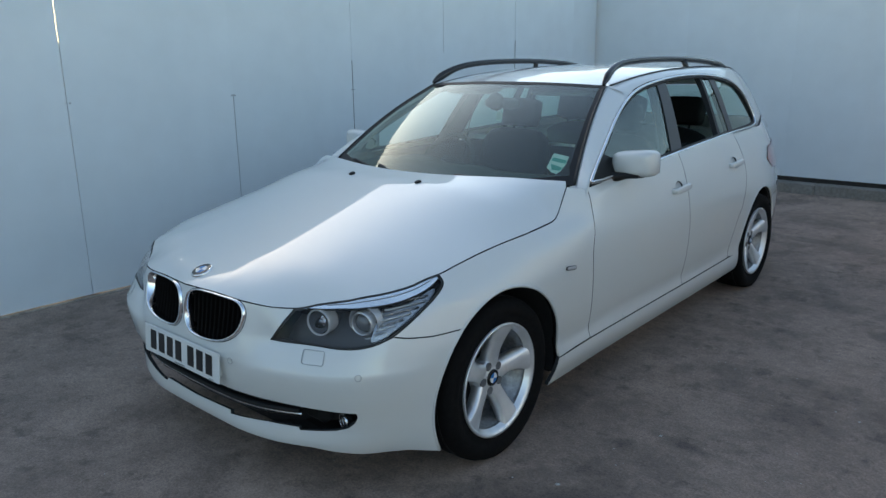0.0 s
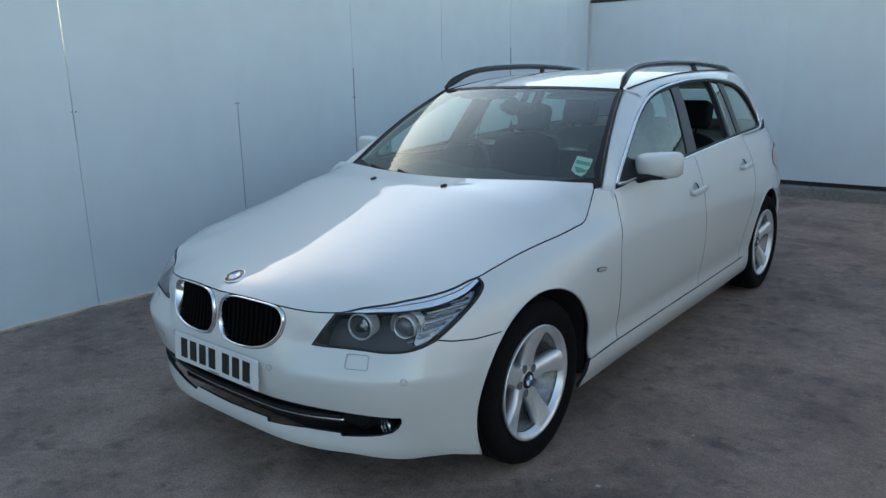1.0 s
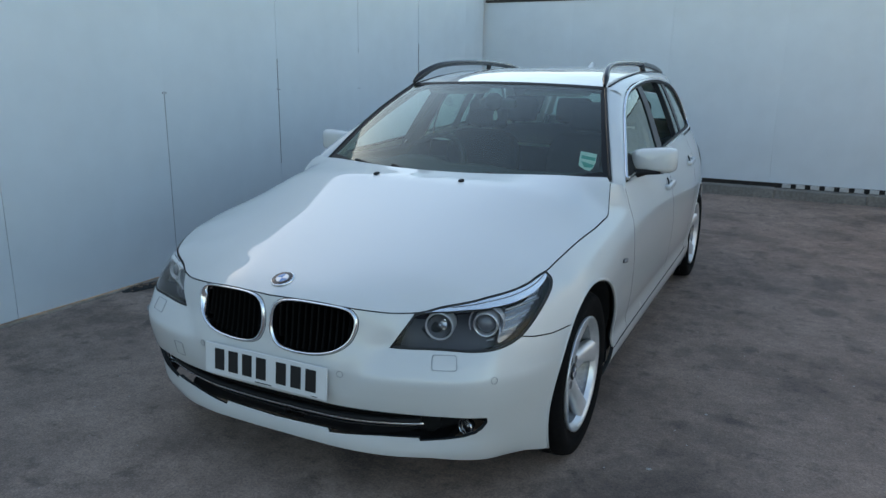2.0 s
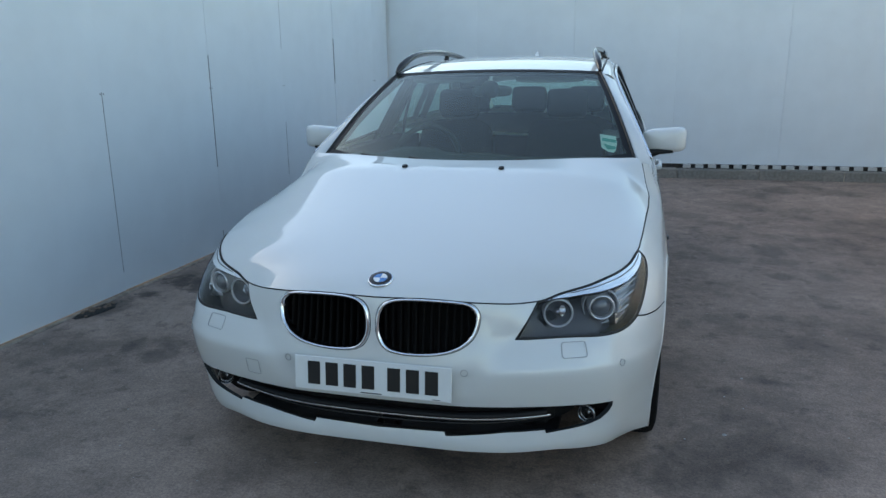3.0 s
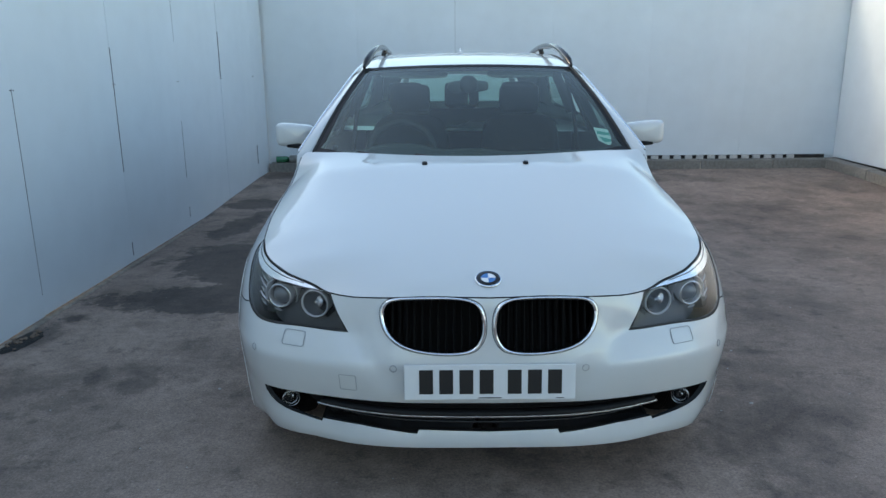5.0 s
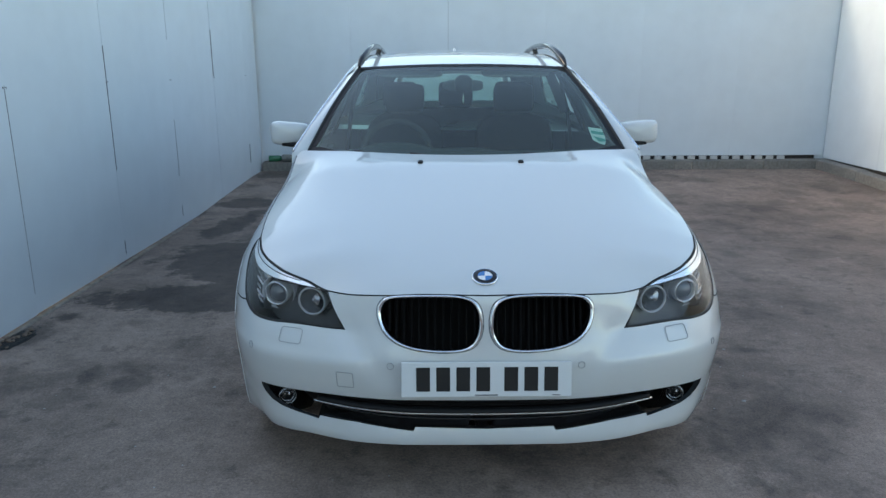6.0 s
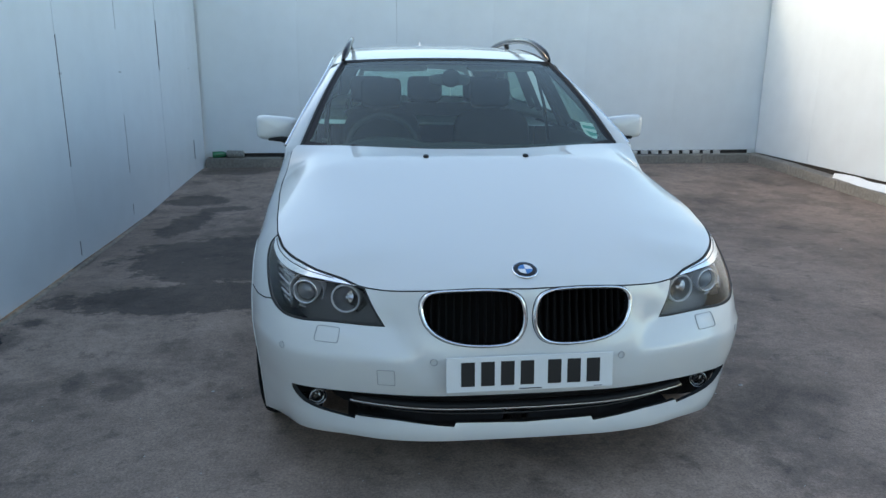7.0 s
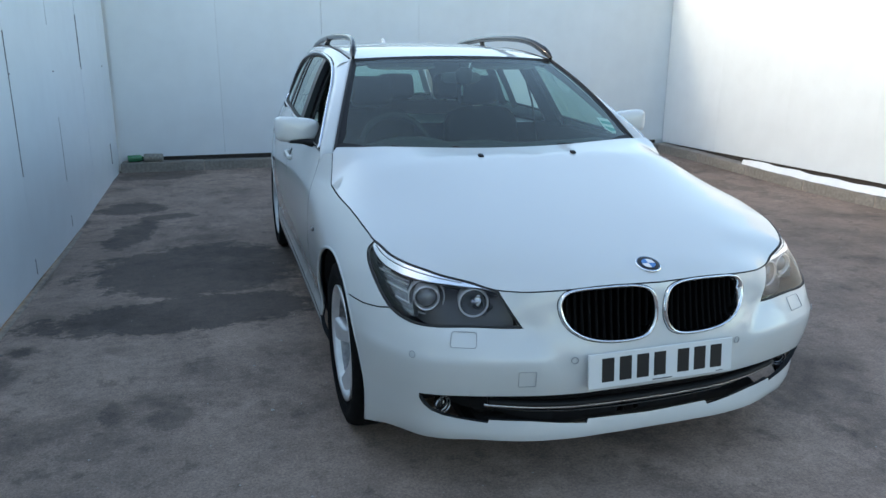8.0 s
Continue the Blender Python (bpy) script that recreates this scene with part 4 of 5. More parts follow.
back_line = [(-.67, -.02), (.67, -.02), (.68, .40), (-.68, .40)]
back_hole = spline([(-.56, .03), (0, .025), (.56, .03), (.61, .10), (.61, .27), (.57, .302), (0, .312), (-.57, .302), (-.61, .27), (-.61, .10)], 4, True)
skin("rear_frame", back_at, back_line, PAINT, car, [back_hole], .05, 0, .03, edge=False)
skin("rear_screen", off(back_at, -.01), back_hole, SIDE_GLASS, car, (), .06, 0, .004, "tinted rear screen", edge=False)


# ---- wheels
def wheel(y, x, k, spin):
    """A five-spoke wheel with its tyre; x is the hub's face, k the side."""
    vs, fs = lathe([(o + .046, r) for o, r in ((-.215, .200), (-.215, .219), (-.20, .224), (-.185, .214), (-.10, .205), (-.055, .210), (-.03, .217), (-.012, .226), (-.006, .226), (-.006, .218), (-.018, .208), (-.030, .203), (-.034, .200))], 56)
    rim = mesh_part("wheel", vs, fs, ALLOY, car, "silver five-spoke alloy wheel")
    rim.matrix_local = Matrix.Translation((x * k, y, HUB_Z)) @ Matrix.Rotation(0 if k > 0 else math.pi, 4, 'Z') @ Matrix.Rotation(radians(spin), 4, 'X')
    prof = [(-.205, .222), (-.212, .245), (-.222, .285), (-.214, .312), (-.190, .3215), (-.15, .3235), (-.11, .324), (-.07, .3235), (-.03, .3215), (-.006, .311), (.004, .285), (-.002, .262), (-.004, .258), (-.008, .252), (-.010, .236), (-.016, .222)]
    vs, fs = lathe([(o + .044, r) for o, r in prof], 64)
    mesh_part("tyre", vs, fs, RUBBER, rim, "black rubber tyre")
    vs, fs = lathe([(.012, .2005), (-.006, .199), (-.008, .195), (-.026, .194), (-.028, .189), (-.060, .186), (-.064, .180), (-.16, .176), (-.16, .05)], 40)
    mesh_part("rim_barrel", vs, fs, BARREL, rim, "dark grey inside of the rim")
    # tread grooves as thin dark hoops
    for o in (-.121, -.066, -.011):
        vs, fs = lathe([(o - .004, .3246), (o - .004, .3200), (o + .004, .3200), (o + .004, .3246)], 64)
        mesh_part("tread_groove", vs, fs, SEAL, rim)
    for n in range(5):
        rows = []
        for r, w, face, thick in ((.050, .036, -.006, .045), (.070, .0335, -.003, .045), (.09, .0315, .001, .045), (.12, .031, .007, .045), (.15, .035, .015, .042), (.18, .0415, .023, .036), (.205, .050, .030, .030), (.2155, .054, .032, .026)):
            lean = .010 * math.sin((r - .05) / .165 * math.pi)
            rows.append([(face - thick, r, -w - .004 + lean), (face - .012, r, -w - .002 + lean), (face - .002, r, -w + .006 + lean), (face, r, -w + .012 + lean),
                         (face - .001, r, w - .012 + lean), (face - .010, r, w + .001 + lean), (face - thick, r, w + .006 + lean)])
        vs = [p for row in rows for p in row]
        sp = mesh_part("spoke", vs, grid_faces(len(rows), 7, True), ALLOY, rim)
        sp.matrix_local = Matrix.Rotation(radians(72 * n), 4, 'X')
    vs, fs = lathe([(-.06, .074), (-.018, .074), (-.009, .069), (-.0065, .060), (-.0055, .036), (-.004, .034), (-.004, .001)], 40)
    mesh_part("hub", vs, fs, ALLOY, rim)
    vs, fs = lathe([(-.004, .034), (.001, .033), (.002, .030), (.002, .0005)], 32)
    mesh_part("centre_cap", vs, fs, GLOSS_BLACK, rim, "round centre cap with a blue and white roundel")
    roundel(rim, Matrix.Translation((.0028, 0, 0)) @ Matrix.Rotation(radians(90), 4, 'Y'), .021)
    for n in range(5):
        w = radians(72 * n + 36)
        vs, fs = lathe([(-.012, .0168), (-.0047, .0168), (-.0046, .0160), (-.0052, .0150), (-.0053, .0005)], 18)
        b = mesh_part("bolt_hole", vs, fs, BOLT_GREY, rim, "sunk grey wheel bolt")
        b.matrix_local = Matrix.Translation((.0005, .0535 * math.cos(w), .0535 * math.sin(w)))
    vs, fs = lathe([(-.075, .06), (-.075, .160), (-.098, .160), (-.098, .06)], 40)
    mesh_part("brake_disc", vs, fs, DARK_METAL, rim, "rust-tinged steel brake disc")
    return rim


def roundel(parent, m, r):
    """A plain round badge of four blue and white quarters, lying in its own xy plane."""
    for q in range(4):
        vs = [(0, 0, .0004)] + [(r * math.cos(radians(90 * q + a)), r * math.sin(radians(90 * q + a)), .0) for a in range(0, 91, 15)]
        o = mesh_part("badge_quarter", vs, [(0, i, i + 1) for i in range(1, len(vs) - 1)], BLUE if q % 2 else WHITE_ENAMEL, parent, smooth=False)
        o.matrix_local = m


def liner(y, k):
    """The dark inside of a wheel arch."""
    n, vs = 30, []
    for inset_x, r in ((.030, ARCH_R + .006), (.06, ARCH_R + .012), (.30, ARCH_R + .012), (.33, ARCH_R - .05), (.35, .02)):
        for j in range(n + 1):
            w = radians(-14 + 208 * j / n)
            z = HUB_Z + r * math.sin(w)
            x = wrap(s_at(y=y + r * math.cos(w)), max(z, .3))[0] - inset_x
            vs.append((float(x) * k, y + r * math.cos(w), max(z, .2)))
    mesh_part("arch_liner", vs, grid_faces(5, n + 1), LINER, car)


for k in SIDES:
    wheel(0, .845, k, 77 if k > 0 else 40)
    wheel(REAR_Y, .858, k, 20)
    liner(0, k)
    liner(REAR_Y, k)
    # rolled lip of each arch
    for y0 in (0, REAR_Y):
        a = arc(y0, -2, 205 if y0 == 0 else 181, ARCH_R + .003, 36)
        P = off(wrap, -.004)(np.array([p[0] for p in a]) * k, np.array([p[1] for p in a]))
        vs, fs = tube(P, .007, 6)
        mesh_part("arch_lip", vs, fs, PAINT, car)

# ---- underside, bulkheads and cabin shell
bm = bmesh.new()
box(bm, -.56, .56, -.62, 3.8, .18, .25, .02)
box(bm, -.84, .84, .42, 2.44, .19, .27, .02)
box(bm, -.55, .55, -.60, .50, .25, .66, .03)
box(bm, -.72, .72, .50, .62, .25, .93, .02)
box(bm, -.54, .54, 2.5, 3.85, .25, .70, .03)
part("underbody", bm, LINER, car, "dark underside and engine bay")
bm = bmesh.new()
box(bm, -.80, .80, .62, 2.45, .26, .32, .01)
box(bm, -.58, .58, 2.45, 3.6, .26, .32, .01)
for k in SIDES:
    x = sorted((k * .79, k * .83))
    box(bm, *x, .72, 2.45, .30, .99, .015)
    x = sorted((k * .60, k * .70))
    box(bm, *x, 2.45, 3.55, .30, 1.01, .03)
part("cabin_trim", bm, CABIN, car, "charcoal door and floor trim")
# headlining under the roof
skin("headlining", off(roof_at, -.035), [(1.33, -.54), (1.33, .54), (3.52, .50), (3.52, -.50)], HEADLINER, car, (), .1, 0, .01, "grey headlining")
for k in SIDES:
    skin("cant_trim", off(upper, -.04), [(a, b * k) for a, b in [(1.38, .56), (2.9, .54), (3.3, .2), (3.6, .2), (3.5, .64), (1.38, .64)]], HEADLINER, car, (), .1, 0, .01)
    n, vs = 16, []
    bq = spline([(.70, .02), (.80, .145), (.99, .288), (1.20, .432), (1.42, .55)], 15)
    for i in range(n):
        t = i / (n - 1)
        a = screen(.965, t) + (-.0, .05, -.02)
        j = bq[int(round(t * (len(bq) - 1)))]
        b = upper(j[0], j[1]) + (-.035, 0, 0)
        vs += [(a * (k, 1, 1)).tolist(), (((a + b) / 2 + (-.02, .02, -.01)) * (k, 1, 1)).tolist(), (b * (k, 1, 1)).tolist()]
    mesh_part("pillar_trim", vs, grid_faces(n, 3), HEADLINER, car)
    # belts down the centre pillars
    vs, fs = tube([(k * .63, 1.80, 1.32), (k * .68, 1.76, 1.12), (k * .72, 1.72, .8)], .022, 6, .15)
    mesh_part("seat_belt", vs, fs, CABIN, car)
    skin("pillar_trim_inner", off(upper, -.05), [(a, b * k) for a, b in [(1.54, .05), (1.76, .05), (1.89, .56), (1.73, .56)]], CABIN, car, (), .1, 0, .01)


def blob(name, centre, size, power, mat, parent, label="", turn=0.0, n=14, m=20):
    """A rounded block (superellipsoid), tilted about x."""
    vs = []
    f = lambda c, p: math.copysign(abs(c) ** p, c)
    for i in range(n + 1):
        a = -math.pi / 2 + math.pi * i / n
        for j in range(m):
            b = 2 * math.pi * j / m
            vs.append((size[0] * f(math.cos(a), power) * f(math.cos(b), power), size[1] * f(math.cos(a), power) * f(math.sin(b), power), size[2] * f(math.sin(a), power)))
    o = mesh_part(name, vs, grid_faces(n + 1, m, True), mat, parent, label)
    o.matrix_local = Matrix.Translation(centre) @ Matrix.Rotation(radians(turn), 4, 'X')
    return o


# dashboard: a swept section with a hood over the dials
vs, nx = [], 25
for i in range(nx):
    u = -1 + 2 * i / (nx - 1)
    hood = .045 * math.exp(-((u + .48) / .24) ** 4) + .018 * math.exp(-(u / .2) ** 4)
    y0 = .56 + .17 * abs(u) ** 2.2
    for dy, z in ((0, .90), (.10, .955), (.26, .968 + hood * .6), (.36, .965 + hood), (.41, .945 + hood * .7), (.42, .86), (.40, .72), (.38, .55), (.30, .50)):
        vs.append((u * .74, y0 + dy * (1 - .15 * abs(u)), z))
mesh_part("dashboard", vs, grid_faces(nx, 9), CABIN, car, "charcoal dashboard with a hood over the dials")
# steering wheel on the right-hand side
ws = Matrix.Translation((-.37, 1.16, .93)) @ Matrix.Rotation(radians(62), 4, 'X')
ring = [(.185 * math.cos(a), .185 * math.sin(a), 0) for a in np.linspace(0, 2 * math.pi, 41)]
vs, fs = tube(ring, .016, 8, cap=False)
sw = mesh_part("steering_wheel", vs, fs, CABIN, car, "black three-spoke steering wheel")
sw.matrix_local = ws
blob("airbag_cover", (0, 0, -.03), (.075, .065, .035), .6, CABIN, sw)
for a in (0, 180, 270):
    vs, fs = tube([(.05 * math.cos(radians(a)), .05 * math.sin(radians(a)), -.03), (.18 * math.cos(radians(a)), .18 * math.sin(radians(a)), 0)], .018, 6, .4)
    mesh_part("wheel_spoke", vs, fs, SATIN, sw)


def seat(x, y, wide, name, rests, back_top, lean):
    """A seat: backrest, cushion, head restraints on two stalks."""
    s = blob(name, (x, y, .78), (wide, .085, back_top - .78), .45, CLOTH, car, "black leather seat", lean)
    blob("cushion", (0, -.34, -.30), (wide, .28, .085), .5, CLOTH, s)
    for h in rests:
        blob("headrest", (h, .015, back_top - .78 + .105), (.128, .055, .090), .32, CLOTH, s)
        for d in (-.045, .045):
            vs, fs = tube([(h + d, .015, back_top - .82), (h + d, .015, back_top - .70)], .007, 8)
            mesh_part("stalk", vs, fs, CABIN, s)


for k in SIDES:
    seat(k * .35, 1.78, .25, "front_seat", (0,), 1.10, -14)
seat(0, 2.56, .66, "rear_seat", (-.42, 0, .42), 1.10, -16)
# rear-view mirror with its sensor pod
blob("interior_mirror", (0, 1.195, 1.290), (.112, .020, .030), .55, POD, car, "black interior mirror", 12)
blob("sensor_pod", (0, 1.140, 1.300), (.050, .030, .048), .9, BLACK, car)
vs, fs = tube([(.002, 1.165, 1.285), (.0, 1.168, 1.250)], .0012, 5)
tg = mesh_part("hanging_tag", vs, fs, PAPER, car, "small white paper tag hanging from the mirror")
bm = bmesh.new()
for k, (w, dy) in enumerate(((.010, 0), (.019, .003), (.021, .005), (.015, .002))):
    z = 1.252 - .018 * k
    for e in (-1, 1):
        bm.verts.new((dy * e, 1.168 + e * w, z))
        bm.verts.new((dy * e + .0015, 1.168 + e * w, z))
bm.verts.ensure_lookup_table()
for k in range(3):
    p = [bm.verts[4 * k + i] for i in range(4)]
    q = [bm.verts[4 * k + 4 + i] for i in range(4)]
    for i, j in ((0, 2), (2, 3), (3, 1), (1, 0)):
        bm.faces.new((p[i], p[j], q[j], q[i]))
part("tag_card", bm, PAPER, tg)
for k in SIDES:
    blob("sun_visor", (k * .30, 1.33, 1.352), (.19, .055, .010), .5, HEADLINER, car, "folded grey sun visor", 16)

# ---- kidneys: bright surrounds, black slats
for k in SIDES:
    c = KID.mean(0)
    loops = []
    for scale, d in ((1.0, -.012), (1.0, .003), (.975, .010), (.945, .011), (.915, .004), (.90, -.030)):
        p = c + (KID - c) * scale
        loops.append(off(wrap, d)(p[:, 0] * k, p[:, 1]))
    n = len(KID)
    vs = np.concatenate(loops)
    mesh_part("grille_surround", vs, grid_faces(len(loops), n, True), CHROME, car, "chrome kidney-shaped grille surround")
    gr = skin("grille", off(wrap, -.075), (c + (KID - c) * 1.05) * (k, 1), LINER, car, (), .04, 0, .002, "black upright-slatted grille", edge=False)
    for sx in np.arange(.035, .33, .0245):
        zs = [z for z in np.arange(.54, .725, .004) if inside(c + (KID - c) * .93, np.array([(sx, z)]))[0]]
        if len(zs) < 5:
            continue
        zz = np.linspace(zs[0], zs[-1], 9)
        f = off(wrap, -.018)(np.full(9, sx * k), zz)
        b = off(wrap, -.060)(np.full(9, sx * k), zz)
        vs = []
        for i in range(9):
            vs += [f[i] + (-.0035, .004, 0), f[i], f[i] + (.0035, .004, 0), b[i] + (.002, 0, 0), b[i] + (-.002, 0, 0)]
        mesh_part("slat", vs, grid_faces(9, 5, True), SLAT, gr, smooth=False)

# ---- lower intake
gi = skin("lower_intake", off(wrap, -.125), inset(intake_line, -.012), BLACK, car, (), .04, 0, .002, "black lower air intake", edge=False)
for z in (.300, .318, .356, .368):
    s = np.linspace(-.54, .54, 60)
    vs, fs = tube(off(wrap, -.035)(s, np.full(60, z) + .018 * (s / .54) ** 2 - .004), .004, 6)
    mesh_part("intake_bar", vs, fs, GLOSS_BLACK, gi)
s = np.linspace(-.572, .572, 70)
vs, fs = tube(off(wrap, -.010)(s, .321 + .021 * (np.abs(s) / .57) ** 2), .0042, 8, 1.2)
mesh_part("intake_strip", vs, fs, CHROME, gi, "thin bright strip across the intake")
s = np.linspace(-.56, .56, 70)
vs, fs = tube(off(wrap, -.022)(s, .327 + .022 * (np.abs(s) / .57) ** 2), .019, 8, .6)
mesh_part("strip_carrier", vs, fs, BLACK, gi)
for k in SIDES:
    c = Vector((.655 * k, -.602, .318))
    fm = Matrix.Translation(c) @ Matrix.Rotation(radians(90 - 18 * k - 180), 4, 'Z') @ Matrix.Scale(.78, 4)
    vs, fs = lathe([(-.05, .002), (-.045, .018), (-.02, .030), (.000, .034)], 28)
    fl = mesh_part("fog_lamp", vs, fs, FOG_BOWL, car, "round clear fog lamp in a black recess")
    fl.matrix_local = fm
    vs, fs = lathe([(-.002, .0340), (.003, .0348), (.003, .0365), (-.006, .0372)], 28)
    mesh_part("fog_ring", vs, fs, SATIN, fl, "thin bright ring")
    vs, fs = lathe([(.000, .034), (.006, .024), (.009, .012), (.010, .0005)], 28)
    mesh_part("fog_lens", vs, fs, CLEAR, fl)
    blob("fog_bulb", (-.012, .008, .004), (.008, .006, .009), 1, LAMP_CHROME, fl)
    vs, fs = lathe([(-.010, .0265), (-.006, .0285), (-.010, .0300)], 28)
    mesh_part("fog_inner_ring", vs, fs, SATIN, fl, "thin bright inner ring")

# ---- headlamps
LAMP = np.array(spline(LAMP_LOW, 6).tolist()[:-1] + spline(LAMP_OUT, 6).tolist() + run(1.17, .55, 18) + [LAMP_IN[2], LAMP_IN[1]])
BROW_LOW = spline([(.56, .706), (.64, .708), (.72, .713), (.83, .717), (.95, .723), (1.03, .734), (1.10, .751), (1.168, .776)], 5)
for k in SIDES:
    hl = skin("headlamp", off(wrap, -.082), inset(LAMP, .004) * (k, 1), LAMP_BODY, car, (), .03, 0, -.075, "clear headlamp with two round projectors")
    skin("lamp_cover", off(wrap, -.002), inset(LAMP, .003) * (k, 1), CLEAR, hl, (), .03, 0, .002, "clear plastic cover", edge=False)
    vs_l = inset(LAMP, .002) * (k, 1)
    P = off(wrap, -.005)(vs_l[:, 0], vs_l[:, 1])
    vs, fs = tube(np.vstack([P, P[:2]]), .0042, 6, cap=False)
    mesh_part("lamp_seal", vs, fs, SEAL, hl)
    brow = np.array(BROW_LOW.tolist() + [(a, b - .005) for a, b in run(1.168, .575, 18)])
    skin("lamp_brow", off(wrap, .0015), brow * (k, 1), BROW, hl, (), .03, 0, .02, "silver brow strip")
    ss = np.linspace(.66, 1.15, 24)
    zz = .45 * np.interp(ss, BROW_LOW[:, 0], BROW_LOW[:, 1]) + .55 * EDGE(ss)
    vs, fs = tube(off(wrap, .0012)(ss * k, zz), .0018, 6)
    mesh_part("brow_groove", vs, fs, POD, hl)
    # the inner lamp is an open chrome bowl, the outer one a dark dome in a wide ring
    m = Matrix.Translation((.556 * k, -.600, .654)) @ Matrix.Rotation(radians(-90 + 14 * k), 4, 'Z')
    vs, fs = lathe([(-.02, .0405), (.006, .0415), (.010, .043), (.010, .0465), (.004, .0485), (-.05, .049)], 40)
    mesh_part("lamp_ring", vs, fs, RING, hl, "thin grey ring").matrix_local = m
    vs, fs = lathe([(-.045, .0005), (-.043, .012), (-.034, .026), (-.018, .037), (.004, .0412)], 32)
    mesh_part("lamp_bowl", vs, fs, GLASS_LENS, hl, "dark glassy reflector bowl").matrix_local = m
    vs, fs = lathe([(-.045, .006), (-.018, .006), (-.012, .009), (-.005, .008), (-.002, .0004)], 20)
    mesh_part("bulb_shield", vs, fs, SATIN, hl).matrix_local = m
    # offset chrome shape, added to imitate the bulb's reflection in the bowl
    vs, fs = lathe([(-.030, .0005), (-.028, .010), (-.018, .017), (-.006, .019)], 20)
    mesh_part("bulb_glint", vs, fs, LAMP_CHROME, hl, "small chrome shape added for the bulb's bright reflection").matrix_local = m @ Matrix.Translation((.004, .014, .006)) @ Matrix.Diagonal((1, .55, 1, 1))
    vs, fs = lathe([(-.012, .0475), (-.10, .052)], 32)
    mesh_part("lamp_sleeve", vs, fs, REFLECTOR, hl, "silver sleeve behind the ring").matrix_local = m
    m = Matrix.Translation((.686 * k, -.520, .657)) @ Matrix.Rotation(radians(-90 + 14 * k), 4, 'Z')
    vs, fs = lathe([(-.02, .0345), (.008, .0350), (.013, .0365), (.013, .0405), (.006, .0430), (-.04, .044)], 40)
    mesh_part("projector_ring", vs, fs, RING, hl, "grey ring round the projector").matrix_local = m
    vs, fs = lathe([(-.012, .0345), (.000, .031), (.010, .022), (.015, .011), (.016, .0004)], 32)
    mesh_part("projector_lens", vs, fs, GLASS_LENS, hl, "dark projector lens").matrix_local = m
    vs, fs = lathe([(-.05, .054), (-.004, .0555), (-.001, .0575), (-.004, .0595), (-.05, .061)], 40)
    mesh_part("outer_ring", vs, fs, RING, hl).matrix_local = m
    vs, fs = lathe([(-.010, .0585), (-.10, .066)], 32)
    mesh_part("lamp_sleeve", vs, fs, REFLECTOR, hl, "silver sleeve behind the ring").matrix_local = m
    vs, fs = lathe([(.0125, .0368), (.0145, .0385), (.0128, .0402)], 40)
    mesh_part("bright_ring", vs, fs, LAMP_CHROME, hl, "thin chrome ring").matrix_local = m
    zone = spline([(.86, .620), (.93, .632), (1.04, .684), (1.14, .737), (1.17, .765), (1.10, .748), (1.03, .728), (.95, .716), (.90, .712), (.875, .66)], 5, True)
    skin("indicator_reflector", off(wrap, -.040), zone * (k, 1), REFLECTOR, hl, (), .03, 0, .03, "silver ribbed indicator reflector")
    for i in range(7):
        z = .640 + .0155 * i
        s0, s1 = .872 + .012 * i, min(.925 + .036 * i, 1.12)
        ss = np.linspace(s0, s1, 8)
        vs, fs = tube(off(wrap, -.034)(ss * k, np.full(8, z) + .010 * np.linspace(0, 1, 8)), .0038, 6)
        mesh_part("indicator_rib", vs, fs, RING if i % 2 else REFLECTOR, hl)

# ---- plate, badges, small covers
plate_y = -.8165
bm = box(bmesh.new(), -.26, .26, -.003, .003, -.0555, .0555, .002)
pl = part("number_plate", bm, PLATE, car, "white number plate with dark bars")
pl.matrix_local = Matrix.Translation((0, plate_y, .470)) @ Matrix.Rotation(radians(-5), 4, 'X')
bm = box(bmesh.new(), -.235, .235, .003, .03, -.04, .04, .004)
part("plate_bracket", bm, PAINT, pl)
for x in (-.193, -.132, -.071, -.010, .075, .136, .197):
    part("plate_bar", box(bmesh.new(), x - .021, x + .021, -.0042, -.002, -.0365, .0395), INK, pl)
part("plate_bar", box(bmesh.new(), -.035, .035, -.0042, -.002, -.0505, -.0475), INK, pl)
part("plate_bar", box(bmesh.new(), .20, .225, -.0042, -.002, -.0505, -.0485), INK, pl)
n_em = normals_of(bonnet_at, np.array(0.0), np.array(-.697))
em = Matrix.Translation(bonnet_at(0, -.697)) @ Vector(n_em.tolist()).to_track_quat('Z', 'Y').to_matrix().to_4x4()
vs, fs = lathe([(0, .0415), (.004, .041), (.006, .0385), (.0058, .037)], 40)
eb = mesh_part("bonnet_badge", vs, fs, CHROME, car, "round black-rimmed badge with blue and white quarters")
eb.matrix_local = em @ Matrix.Rotation(radians(-90), 4, 'Y')
vs, fs = lathe([(.0055, .0375), (.0065, .035), (.0065, .0225)], 40)
mesh_part("badge_ring", vs, fs, GLOSS_BLACK, eb)
roundel(eb, Matrix.Translation((.0068, 0, 0)) @ Matrix.Rotation(radians(90), 4, 'Y') @ Matrix.Rotation(radians(180), 4, 'Z'), .0228)


def outline_mark(name, s, z, pts, label=""):
    """A thin shut line round a cover in the bumper."""
    P = off(wrap, .0022)(s + pts[:, 0], z + pts[:, 1])
    vs, fs = tube(np.vstack([P, P[:2]]), .0012, 5, cap=False)
    return mesh_part(name, vs, fs, LINE, car, label)


